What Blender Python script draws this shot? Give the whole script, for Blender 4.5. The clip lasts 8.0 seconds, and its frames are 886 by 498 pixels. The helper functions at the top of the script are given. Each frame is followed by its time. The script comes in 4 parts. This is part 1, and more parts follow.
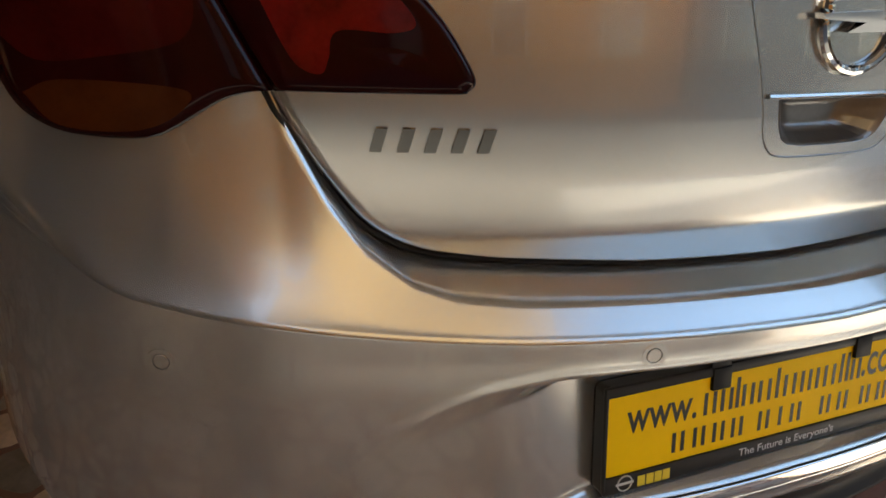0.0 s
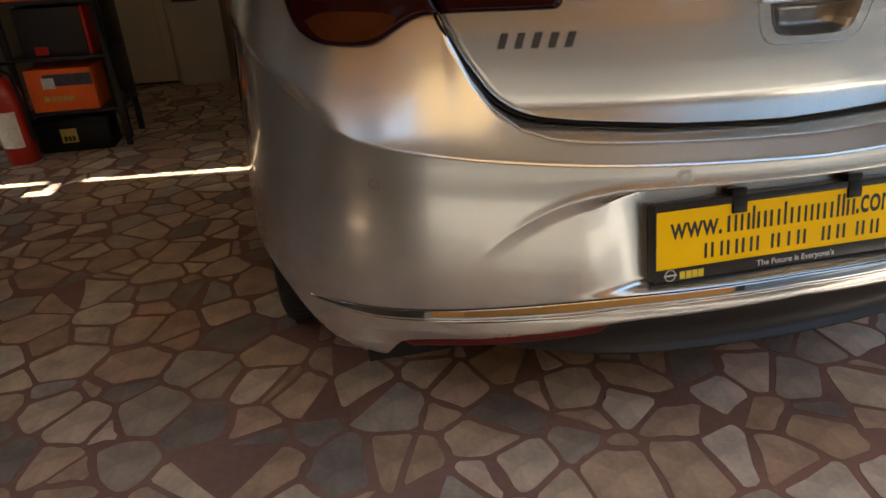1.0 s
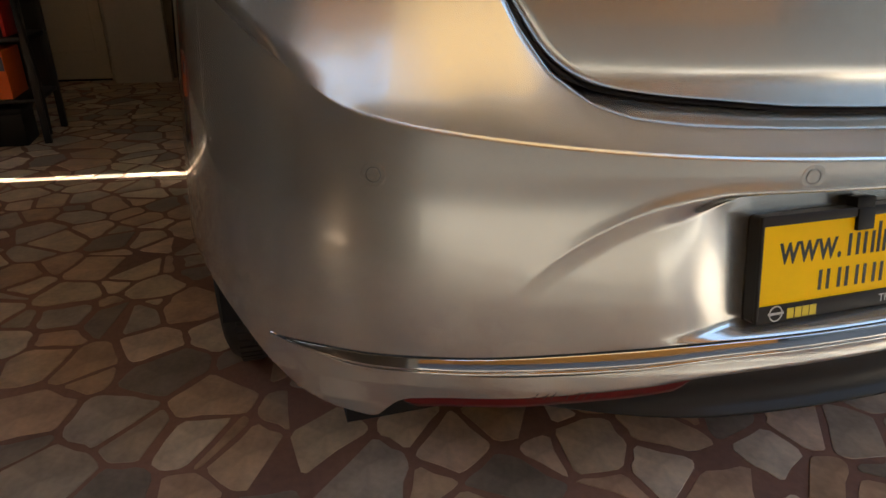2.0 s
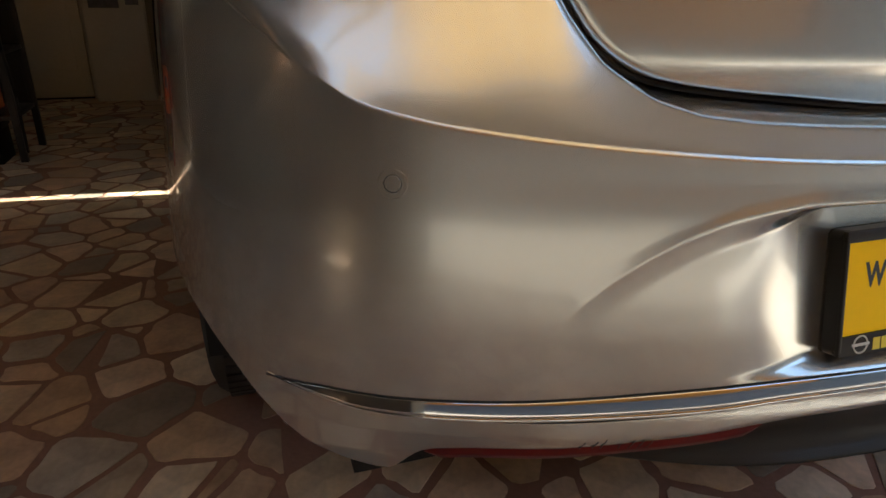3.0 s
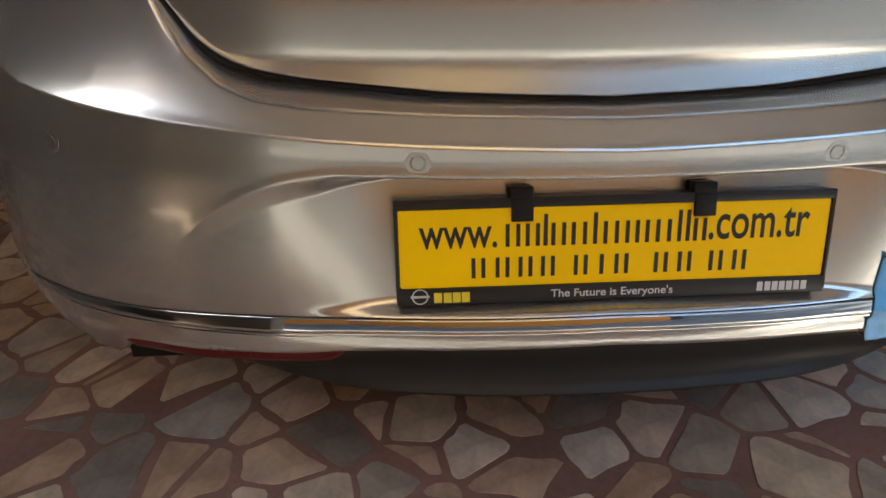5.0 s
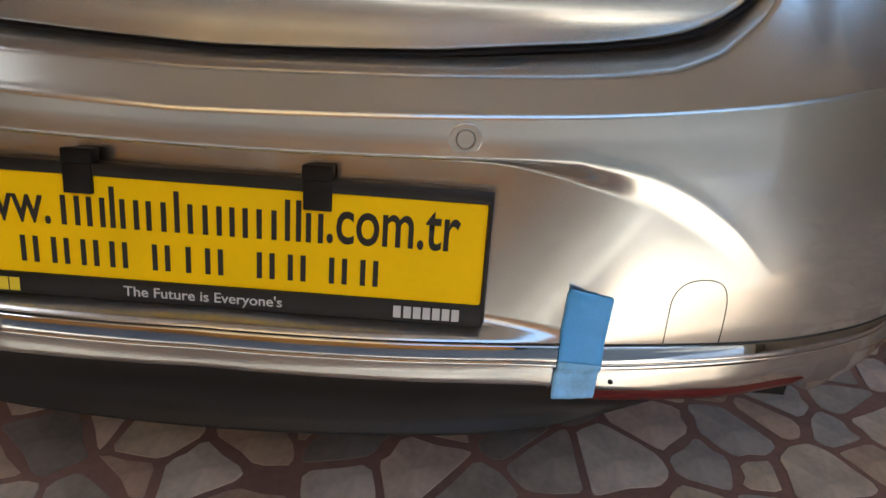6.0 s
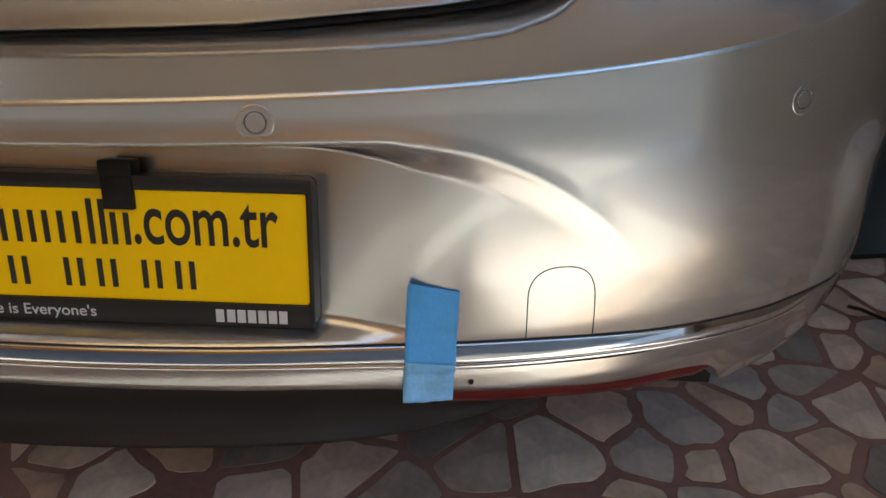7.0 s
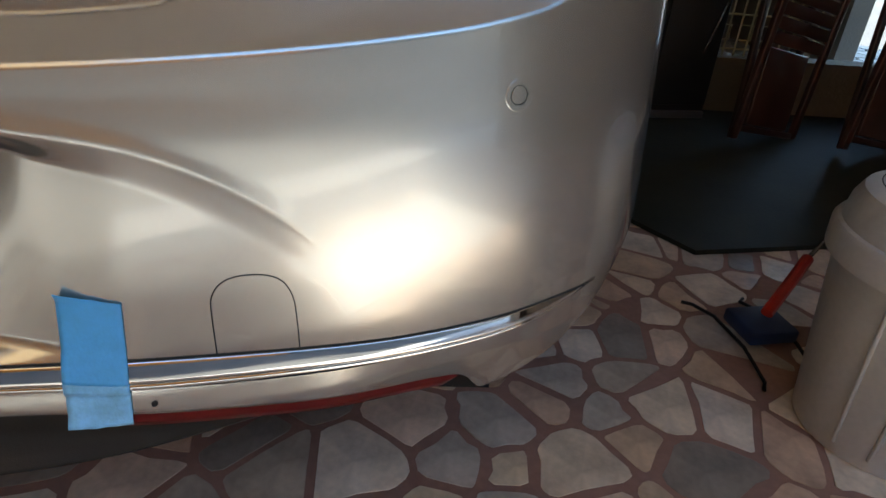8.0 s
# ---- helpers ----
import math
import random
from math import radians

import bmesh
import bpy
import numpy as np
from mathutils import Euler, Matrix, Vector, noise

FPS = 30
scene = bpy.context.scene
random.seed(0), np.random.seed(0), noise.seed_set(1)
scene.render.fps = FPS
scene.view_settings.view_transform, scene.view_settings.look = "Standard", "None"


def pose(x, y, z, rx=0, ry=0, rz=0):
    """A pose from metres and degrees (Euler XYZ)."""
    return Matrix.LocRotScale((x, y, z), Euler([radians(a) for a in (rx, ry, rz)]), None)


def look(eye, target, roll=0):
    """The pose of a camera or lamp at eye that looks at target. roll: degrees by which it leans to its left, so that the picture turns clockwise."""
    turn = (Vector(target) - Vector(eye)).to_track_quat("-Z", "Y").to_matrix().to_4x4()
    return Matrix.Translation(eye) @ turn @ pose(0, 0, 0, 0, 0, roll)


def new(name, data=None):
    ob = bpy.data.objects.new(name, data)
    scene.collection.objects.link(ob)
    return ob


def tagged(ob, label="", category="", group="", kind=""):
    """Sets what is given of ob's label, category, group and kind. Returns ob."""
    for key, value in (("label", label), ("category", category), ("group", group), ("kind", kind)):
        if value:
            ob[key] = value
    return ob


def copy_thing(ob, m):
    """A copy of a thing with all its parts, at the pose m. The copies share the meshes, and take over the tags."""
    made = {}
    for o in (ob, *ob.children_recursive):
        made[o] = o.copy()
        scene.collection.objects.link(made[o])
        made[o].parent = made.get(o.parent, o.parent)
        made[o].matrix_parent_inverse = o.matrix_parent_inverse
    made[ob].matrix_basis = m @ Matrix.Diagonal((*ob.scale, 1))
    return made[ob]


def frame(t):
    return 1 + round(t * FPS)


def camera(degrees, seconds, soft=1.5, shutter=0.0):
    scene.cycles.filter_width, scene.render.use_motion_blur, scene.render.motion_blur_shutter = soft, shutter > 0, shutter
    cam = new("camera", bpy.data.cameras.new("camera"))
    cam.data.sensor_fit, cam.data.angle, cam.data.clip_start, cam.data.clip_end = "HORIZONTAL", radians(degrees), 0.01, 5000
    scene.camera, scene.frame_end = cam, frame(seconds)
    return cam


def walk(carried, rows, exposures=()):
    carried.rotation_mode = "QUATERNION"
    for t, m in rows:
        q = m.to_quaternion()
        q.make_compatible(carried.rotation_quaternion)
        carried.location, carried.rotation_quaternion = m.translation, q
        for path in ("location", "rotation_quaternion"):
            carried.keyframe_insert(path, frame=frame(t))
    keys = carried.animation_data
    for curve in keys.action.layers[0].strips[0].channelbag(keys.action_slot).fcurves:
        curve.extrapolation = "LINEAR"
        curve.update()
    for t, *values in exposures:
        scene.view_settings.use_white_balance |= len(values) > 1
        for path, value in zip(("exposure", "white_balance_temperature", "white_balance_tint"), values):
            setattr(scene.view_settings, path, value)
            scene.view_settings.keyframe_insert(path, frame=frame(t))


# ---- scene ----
cam = camera(70.0, 8.0)
PATH = [
    (0, (-0.622, -0.436, 1.01), (0.022, 1.24, 0.129), 2.8),
    (0.3, (-0.668, -0.562, 1.020), (-0.142, 1.194, 0.220), 1.8),
    (0.5, (-0.712, -0.65, 1.034), (-0.242, 1.155, 0.312), 0.2),
    (0.7, (-0.746, -0.744, 1.019), (-0.309, 1.074, 0.309), -1.1),
    (1, (-0.784, -0.827, 0.991), (-0.41, 0.922, 0.096), -2.2),
    (1.5, (-0.8, -0.702, 0.922), (-0.346, 1.052, 0.074), 0.1),
    (2.8, (-0.832, -0.397, 0.806), (-0.201, 1.304, -0.036), 0.2),
    (3, (-0.821, -0.419, 0.81), (-0.226, 1.323, 0.029), 1.3),
    (3.5, (-0.704, -0.638, 0.887), (-0.152, 1.088, 0.039), 5.5),
    (4, (-0.543, -0.788, 0.945), (-0.019, 0.948, 0.103), 6.1),
    (4.2, (-0.457, -0.754, 0.931), (0.013, 0.993, 0.078), 2.9),
    (5.3, (-0.141, -0.677, 0.873), (-0.112, 1.093, -0.058), -0.3),
    (5.5, (-0.049, -0.663, 0.864), (0.002, 1.117, -0.047), 0.4),
    (6, (0.227, -0.536, 0.8), (0.21, 1.253, -0.094), 4.0),
    (6.5, (0.324, -0.496, 0.781), (0.234, 1.281, -0.132), 1.3),
    (7, (0.393, -0.475, 0.786), (0.32, 1.29, -0.152), 0.7),
    (7.5, (0.542, -0.45, 0.778), (0.606, 1.343, -0.105), 2.9),
    (8, (0.59, -0.417, 0.779), (0.751, 1.329, -0.182), 4.7),
]
EXPOSURES = [(0.0, 2.7, 7000, 4.5), (0.8, 3.02, 7050, 5), (1.6, 3.05, 7050, 5), (3.0, 2.77, 6950, 3.4), (3.5, 3.12, 6950, 4), (4.5, 3.08, 6900, 4), (6.0, 3.05, 6450, 3.5), (7.0, 2.8, 6350, 3), (7.5, 2.58, 6350, 3), (8.0, 2.92, 6250, 2)]
walk(cam, [(t, look(eye, target, roll)) for t, eye, target, roll in PATH], EXPOSURES)

# ---- light ----
SUN_WAY = Vector((-0.80, 0.075, 0.55)).normalized()
world = bpy.data.worlds.new("sky")
scene.world = world
world.use_nodes = True
wn = world.node_tree.nodes
sky = wn.new("ShaderNodeTexSky")
sky.sky_type, sky.sun_disc = "NISHITA", False
sky.sun_elevation = math.asin(SUN_WAY.z)
sky.sun_rotation = math.atan2(SUN_WAY.x, SUN_WAY.y)
world.node_tree.links.new(sky.outputs["Color"], wn["Background"].inputs["Color"])
wn["Background"].inputs["Strength"].default_value = 0.15
sun_data = bpy.data.lights.new("sun", "SUN")
sun_data.energy, sun_data.angle, sun_data.color = 5.0, radians(0.5), (1.0, 0.94, 0.86)
sun = new("sun", sun_data)
sun.matrix_world = look(SUN_WAY * 20, (0, 0, 0))


# ---- materials ----
def mat(name, color, rough=0.5, metal=0.0, var=0.12, scale=6.0, fine=90.0, bump=0.0, coat=0.0, coat_rough=0.03, spec=0.5, island=False, tint=None, trans=0.0, rvar=0.0):
    """Principled surface with large and fine variation in tone, and fine relief."""
    m = bpy.data.materials.new(name)
    m.use_nodes = True
    n, l = m.node_tree.nodes, m.node_tree.links
    b = n["Principled BSDF"]
    b.inputs["Roughness"].default_value, b.inputs["Metallic"].default_value = rough, metal
    b.inputs["Coat Weight"].default_value, b.inputs["Coat Roughness"].default_value = coat, coat_rough
    b.inputs["Specular IOR Level"].default_value = spec
    b.inputs["Transmission Weight"].default_value = trans
    co = n.new("ShaderNodeTexCoord")
    big, small = n.new("ShaderNodeTexNoise"), n.new("ShaderNodeTexNoise")
    big.inputs["Scale"].default_value, small.inputs["Scale"].default_value = scale, fine
    big.inputs["Detail"].default_value = small.inputs["Detail"].default_value = 5.0
    l.new(co.outputs["Object"], big.inputs["Vector"])
    l.new(co.outputs["Object"], small.inputs["Vector"])
    add = n.new("ShaderNodeMath")
    add.operation = "MULTIPLY_ADD"
    add.inputs[1].default_value = 0.35
    l.new(small.outputs["Fac"], add.inputs[0])
    l.new(big.outputs["Fac"], add.inputs[2])
    ramp = n.new("ShaderNodeMapRange")
    ramp.inputs["From Min"].default_value, ramp.inputs["From Max"].default_value = 0.4, 0.95
    ramp.inputs["To Min"].default_value, ramp.inputs["To Max"].default_value = 1 - var, 1 + var
    l.new(add.outputs[0], ramp.inputs["Value"])
    mul = n.new("ShaderNodeMix")
    mul.data_type, mul.blend_type = "RGBA", "MULTIPLY"
    mul.inputs["Factor"].default_value = 1.0
    mul.inputs[6].default_value = (*color, 1)
    l.new(ramp.outputs["Result"], mul.inputs[7])
    last = mul.outputs[2]
    if tint is not None:
        pick = n.new("ShaderNodeValToRGB")
        pick.color_ramp.interpolation = "CONSTANT"
        while len(pick.color_ramp.elements) < len(tint):
            pick.color_ramp.elements.new(0.5)
        for k, c in enumerate(tint):
            pick.color_ramp.elements[k].position = k / len(tint)
            pick.color_ramp.elements[k].color = (*c, 1)
        if island:
            src = n.new("ShaderNodeNewGeometry").outputs["Random Per Island"]
        else:
            src = n.new("ShaderNodeObjectInfo").outputs["Random"]
        l.new(src, pick.inputs["Fac"])
        l.new(pick.outputs["Color"], mul.inputs[6])
    l.new(last, b.inputs["Base Color"])
    if rvar:
        rr = n.new("ShaderNodeMapRange")
        rr.inputs["From Min"].default_value, rr.inputs["From Max"].default_value = 0.35, 0.65
        rr.inputs["To Min"].default_value, rr.inputs["To Max"].default_value = max(rough - rvar, 0.02), rough + rvar
        l.new(big.outputs["Fac"], rr.inputs["Value"])
        l.new(rr.outputs["Result"], b.inputs["Roughness"])
    if bump:
        bp = n.new("ShaderNodeBump")
        bp.inputs["Strength"].default_value, bp.inputs["Distance"].default_value = 1.0, bump
        l.new(small.outputs["Fac"], bp.inputs["Height"])
        l.new(bp.outputs["Normal"], b.inputs["Normal"])
    return m


M = {}
M["silver"] = mat("silver_paint", (0.54, 0.53, 0.50), 0.26, 0.9, 0.06, 3, 900, coat=1.0, coat_rough=0.02)
M["chrome"] = mat("chrome", (0.66, 0.65, 0.64), 0.05, 1.0, 0.04, 20, 200, rvar=0.02)
M["badge"] = mat("badge_chrome", (0.14, 0.137, 0.13), 0.22, 1.0, 0.06, 30, 200)
M["plastic"] = mat("dark_plastic", (0.022, 0.021, 0.020), 0.38, 0, 0.2, 8, 600, bump=0.0002, spec=0.2)
M["black"] = mat("black_plastic", (0.007, 0.007, 0.0075), 0.45, 0, 0.2, 20, 400, spec=0.25)
M["holder"] = mat("holder_plastic", (0.014, 0.0135, 0.013), 0.4, 0, 0.25, 12, 300, spec=0.35)
M["gap"] = mat("panel_gap_dark", (0.008, 0.008, 0.008), 0.8, 0, 0.1)
M["yellow"] = mat("yellow_card", (0.97, 0.60, 0.0), 0.55, 0, 0.05, 8, 120, spec=0.2)
M["ink"] = mat("black_print", (0.012, 0.011, 0.010), 0.4, 0, 0.1)
M["white_ink"] = mat("white_print", (0.55, 0.55, 0.54), 0.5, 0, 0.1)
M["yellow_ink"] = mat("yellow_print", (0.75, 0.58, 0.03), 0.45, 0, 0.1)
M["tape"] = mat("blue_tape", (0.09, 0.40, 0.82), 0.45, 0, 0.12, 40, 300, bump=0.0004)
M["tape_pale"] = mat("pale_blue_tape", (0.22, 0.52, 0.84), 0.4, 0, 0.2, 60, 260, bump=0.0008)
M["reflector"] = mat("red_reflector", (0.10, 0.005, 0.005), 0.3, 0, 0.15, 40, 300, coat=0.15, spec=0.25)
M["lamp_dark"] = mat("dark_red_lens", (0.019, 0.0020, 0.0018), 0.06, 0, 0.3, 14, 90, spec=0.14)
M["lamp_red"] = mat("red_lens", (0.12, 0.005, 0.003), 0.10, 0, 0.45, 30, 140, spec=0.18)
M["lamp_dim"] = mat("dim_red_lens", (0.042, 0.003, 0.0022), 0.08, 0, 0.4, 18, 140, spec=0.14)
# In the grip this grey stands for shaded silver; seam and plinth share it
M["grip"] = mat("grip_grey", (0.22, 0.21, 0.20), 0.30, 0.8, 0.15, 8, 200)
M["lamp_amber"] = mat("amber_lens", (0.05, 0.012, 0.003), 0.08, 0, 0.35, 22, 140, spec=0.14)
M["rubber"] = mat("tyre_rubber", (0.022, 0.021, 0.020), 0.75, 0, 0.3, 10, 200, bump=0.001)
M["rim"] = mat("rim_alloy", (0.45, 0.45, 0.45), 0.3, 1.0, 0.1)
M["glass"] = mat("dark_glass", (0.012, 0.014, 0.015), 0.05, 0, 0.1, coat=1.0)
M["grout"] = mat("red_mortar", (0.26, 0.145, 0.110), 0.7, 0, 0.35, 3.0, 60, bump=0.002)
STONES = [(0.578, 0.463, 0.336), (0.475, 0.342, 0.228), (0.640, 0.534, 0.406), (0.382, 0.312, 0.237), (0.536, 0.383, 0.258), (0.402, 0.347, 0.286), (0.599, 0.453, 0.336), (0.433, 0.291, 0.187), (0.228, 0.193, 0.155), (0.588, 0.493, 0.385), (0.485, 0.332, 0.228), (0.557, 0.442, 0.307)]
M["stone"] = mat("marble_piece", (0.4, 0.35, 0.3), 0.42, 0, 0.42, 11, 70, bump=0.0007, tint=STONES, rvar=0.1)
M["stones_far"] = mat("marble_pieces", (0.4, 0.35, 0.3), 0.42, 0, 0.42, 11, 70, bump=0.0007, tint=STONES, island=True, rvar=0.1)
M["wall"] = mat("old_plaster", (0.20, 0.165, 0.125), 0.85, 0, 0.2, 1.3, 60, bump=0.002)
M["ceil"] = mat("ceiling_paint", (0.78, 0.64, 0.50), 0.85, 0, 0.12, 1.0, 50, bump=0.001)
M["door"] = mat("cream_door_paint", (0.46, 0.41, 0.32), 0.5, 0, 0.15, 2, 60)
M["panel"] = mat("cream_panel", (0.45, 0.42, 0.37), 0.55, 0, 0.15, 2, 60)
M["print_dark"] = mat("dark_photo_print", (0.05, 0.05, 0.07), 0.4, 0, 0.6, 20, 80)
M["orange"] = mat("orange_card", (0.85, 0.14, 0.018), 0.45, 0, 0.15, 8, 100)
M["red"] = mat("red_enamel", (0.42, 0.016, 0.010), 0.3, 0, 0.15, 8, 100, coat=0.5)
M["rack"] = mat("rack_black", (0.014, 0.013, 0.013), 0.45, 0, 0.2, 10, 100)
M["label"] = mat("yellow_label", (0.5, 0.36, 0.08), 0.5, 0, 0.3, 40, 200)
M["label_white"] = mat("white_label", (0.6, 0.6, 0.58), 0.5, 0, 0.2, 40, 200)
M["wood"] = mat("mahogany_wood", (0.036, 0.011, 0.007), 0.32, 0, 0.35, 9, 120, coat=0.3)
M["bin"] = mat("grey_bin_plastic", (0.46, 0.45, 0.43), 0.45, 0, 0.14, 5, 80, bump=0.0004)
M["mat"] = mat("dark_green_mat", (0.024, 0.022, 0.014), 0.6, 0, 0.3, 5, 90, bump=0.0006, spec=0.12)
M["blue"] = mat("blue_plastic", (0.010, 0.022, 0.075), 0.45, 0, 0.2, 20, 100)
M["paver"] = mat("concrete_paver", (0.34, 0.32, 0.28), 0.85, 0, 0.2, 4, 90, bump=0.002)
M["ground"] = mat("asphalt_street", (0.07, 0.067, 0.062), 0.9, 0, 0.25, 0.8, 50, bump=0.003)
M["facade"] = mat("ochre_render", (0.36, 0.115, 0.012), 0.9, 0, 0.12, 0.6, 30, bump=0.003)
M["awning"] = mat("ochre_canvas", (0.50, 0.35, 0.19), 0.9, 0, 0.08, 2.0, 300)
canvas = M["awning"].node_tree
glow = canvas.nodes.new("ShaderNodeBsdfTranslucent")
glow.inputs["Color"].default_value = (0.42, 0.29, 0.15, 1)
blend = canvas.nodes.new("ShaderNodeMixShader")
blend.inputs["Fac"].default_value = 0.5
canvas.links.new(canvas.nodes["Principled BSDF"].outputs[0], blend.inputs[1])
canvas.links.new(glow.outputs[0], blend.inputs[2])
canvas.links.new(blend.outputs[0], canvas.nodes["Material Output"].inputs["Surface"])
# Pale tone of the unseen slabs added to bounce light
M["bounce_slab"] = mat("pale_bounce", (0.50, 0.48, 0.45), 0.85, 0, 0.12, 1.2, 40, bump=0.002)
M["strip"] = mat("strip_bounce", (0.50, 0.475, 0.44), 0.85, 0, 0.2, 1.5, 50, bump=0.002)
M["apron"] = mat("grey_concrete", (0.17, 0.16, 0.145), 0.85, 0, 0.2, 1.5, 50, bump=0.002)
M["grey_render"] = mat("grey_render", (0.085, 0.08, 0.075), 0.9, 0, 0.15, 0.6, 30, bump=0.003)
M["facade_trim"] = mat("pale_trim", (0.55, 0.45, 0.35), 0.8, 0, 0.12, 1.0, 30)
M["iron"] = mat("painted_iron", (0.5, 0.42, 0.25), 0.45, 0, 0.2, 10, 100)


# ---- builders ----
def obj(name, verts, faces, material, parent=None, smooth=False, label=""):
    me = bpy.data.meshes.new(name)
    me.from_pydata([tuple(float(c) for c in v) for v in verts], [], faces)
    me.materials.append(material)
    if smooth:
        me.polygons.foreach_set("use_smooth", [True] * len(me.polygons))
    me.update()
    ob = new(name, me)
    if parent is not None:
        ob.parent = parent
    if label:
        tagged(ob, label=label)
    return ob


def part(name, bm, material, parent=None, label="", smooth=False, crease=35):
    """One bmesh as one mesh object, under a thing or a part."""
    bmesh.ops.recalc_face_normals(bm, faces=bm.faces)
    me = bpy.data.meshes.new(name)
    if smooth:
        for f in bm.faces:
            f.smooth = True
        for e in bm.edges:
            if len(e.link_faces) == 2 and e.calc_face_angle(0) > radians(crease):
                e.smooth = False
    bm.to_mesh(me)
    bm.free()
    me.materials.append(material)
    ob = new(name, me)
    if parent is not None:
        ob.parent = parent
    if label:
        tagged(ob, label=label)
    return ob


def thing(name, label, category, at=(0, 0, 0), turn=0.0, group="", kind=""):
    ob = new(name)
    ob.matrix_basis = pose(*at, 0, 0, turn)
    ob.empty_display_size = 0.1
    return tagged(ob, label, category, group, kind)


def box(bm, x0, x1, y0, y1, z0, z1, bevel=0.0, m=None):
    geo = bmesh.ops.create_cube(bm, size=1.0)
    vs = geo["verts"]
    bmesh.ops.scale(bm, vec=(x1 - x0, y1 - y0, z1 - z0), verts=vs)
    bmesh.ops.translate(bm, vec=((x0 + x1) / 2, (y0 + y1) / 2, (z0 + z1) / 2), verts=vs)
    if bevel:
        es = list({e for v in vs for e in v.link_edges})
        r = bmesh.ops.bevel(bm, geom=es, offset=bevel, segments=2, affect="EDGES", profile=0.5)
        vs = list({v for f in r["faces"] for v in f.verts} | {v for v in vs if v.is_valid})
    if m is not None:
        bmesh.ops.transform(bm, matrix=m, verts=vs)
    return vs


def boxed(name, dims, material, parent=None, bevel=0.0, m=None, label=""):
    bm = bmesh.new()
    box(bm, *dims, bevel=bevel, m=m)
    return part(name, bm, material, parent, label, smooth=bevel > 0, crease=50)


def lathe(bm, prof, seg=32, m=None):
    """Turns a profile of (radius, height) round z."""
    rings = []
    for r, z in prof:
        rings.append([bm.verts.new((r * math.cos(2 * math.pi * k / seg), r * math.sin(2 * math.pi * k / seg), z)) for k in range(seg)])
    for a, b in zip(rings, rings[1:]):
        for k in range(seg):
            bm.faces.new((a[k], a[(k + 1) % seg], b[(k + 1) % seg], b[k]))
    if prof[0][0] > 1e-4:
        bm.faces.new(rings[0][::-1])
    if prof[-1][0] > 1e-4:
        bm.faces.new(rings[-1])
    if m is not None:
        bmesh.ops.transform(bm, matrix=m, verts=[v for r in rings for v in r])


def tube(bm, pts, r, seg=8, close=False):
    """A round bar along points."""
    pts = [Vector(p) for p in pts]
    n = len(pts)
    rings = []
    for i, p in enumerate(pts):
        a = pts[(i - 1) % n] if close or i else p
        b = pts[(i + 1) % n] if close or i < n - 1 else p
        w = (b - a).normalized()
        u = w.cross(Vector((0.03, 0.02, 1))).normalized()
        if u.length < 0.5:
            u = w.cross(Vector((1, 0, 0))).normalized()
        v = w.cross(u)
        rings.append([bm.verts.new(p + r * (math.cos(2 * math.pi * k / seg) * u + math.sin(2 * math.pi * k / seg) * v)) for k in range(seg)])
    for i in range(n if close else n - 1):
        a, b = rings[i], rings[(i + 1) % n]
        for k in range(seg):
            bm.faces.new((a[k], a[(k + 1) % seg], b[(k + 1) % seg], b[k]))
    if not close:
        bm.faces.new(rings[0][::-1])
        bm.faces.new(rings[-1])


def slab(bm, outline, z0, z1, m=None):
    """A flat piece with that outline, from z0 to z1."""
    lo = [bm.verts.new((x, y, z0)) for x, y in outline]
    hi = [bm.verts.new((x, y, z1)) for x, y in outline]
    n = len(outline)
    bm.faces.new(lo[::-1])
    bm.faces.new(hi)
    for k in range(n):
        bm.faces.new((lo[k], lo[(k + 1) % n], hi[(k + 1) % n], hi[k]))
    if m is not None:
        bmesh.ops.transform(bm, matrix=m, verts=lo + hi)


def lettering(name, text, material, parent, m, width, height, label="", thick=0.012):
    """Words in the built-in font, fitted to a width and a height of capitals, lying in m's plane."""
    cu = bpy.data.curves.new(name, "FONT")
    cu.body, cu.extrude, cu.offset = text, 0.0, thick
    tmp = new(name, cu)
    dg = bpy.context.evaluated_depsgraph_get()
    me = bpy.data.meshes.new_from_object(tmp.evaluated_get(dg))
    bpy.data.objects.remove(tmp)
    co = np.empty(len(me.vertices) * 3)
    me.vertices.foreach_get("co", co)
    co = co.reshape(-1, 3)
    co[:, 0] = (co[:, 0] - co[:, 0].min()) / np.ptp(co[:, 0]) * width
    co[:, 1] = (co[:, 1] - co[:, 1].min()) / np.ptp(co[:, 1]) * height
    me.vertices.foreach_set("co", co.ravel())
    me.transform(m)
    me.materials.clear()
    me.materials.append(material)
    ob = new(name, me)
    ob.parent = parent
    return tagged(ob, label=label) if label else ob


# ---- the car's rear shape ----
PLAN = [(0, -0.044), (0.12, -0.040), (0.235, -0.029), (0.37, -0.006), (0.50, 0.028), (0.60, 0.061), (0.69, 0.100), (0.75, 0.132), (0.80, 0.168), (0.84, 0.210), (0.868, 0.258), (0.888, 0.32), (0.900, 0.40), (0.906, 0.52), (0.907, 0.7), (0.907, 0.9)]


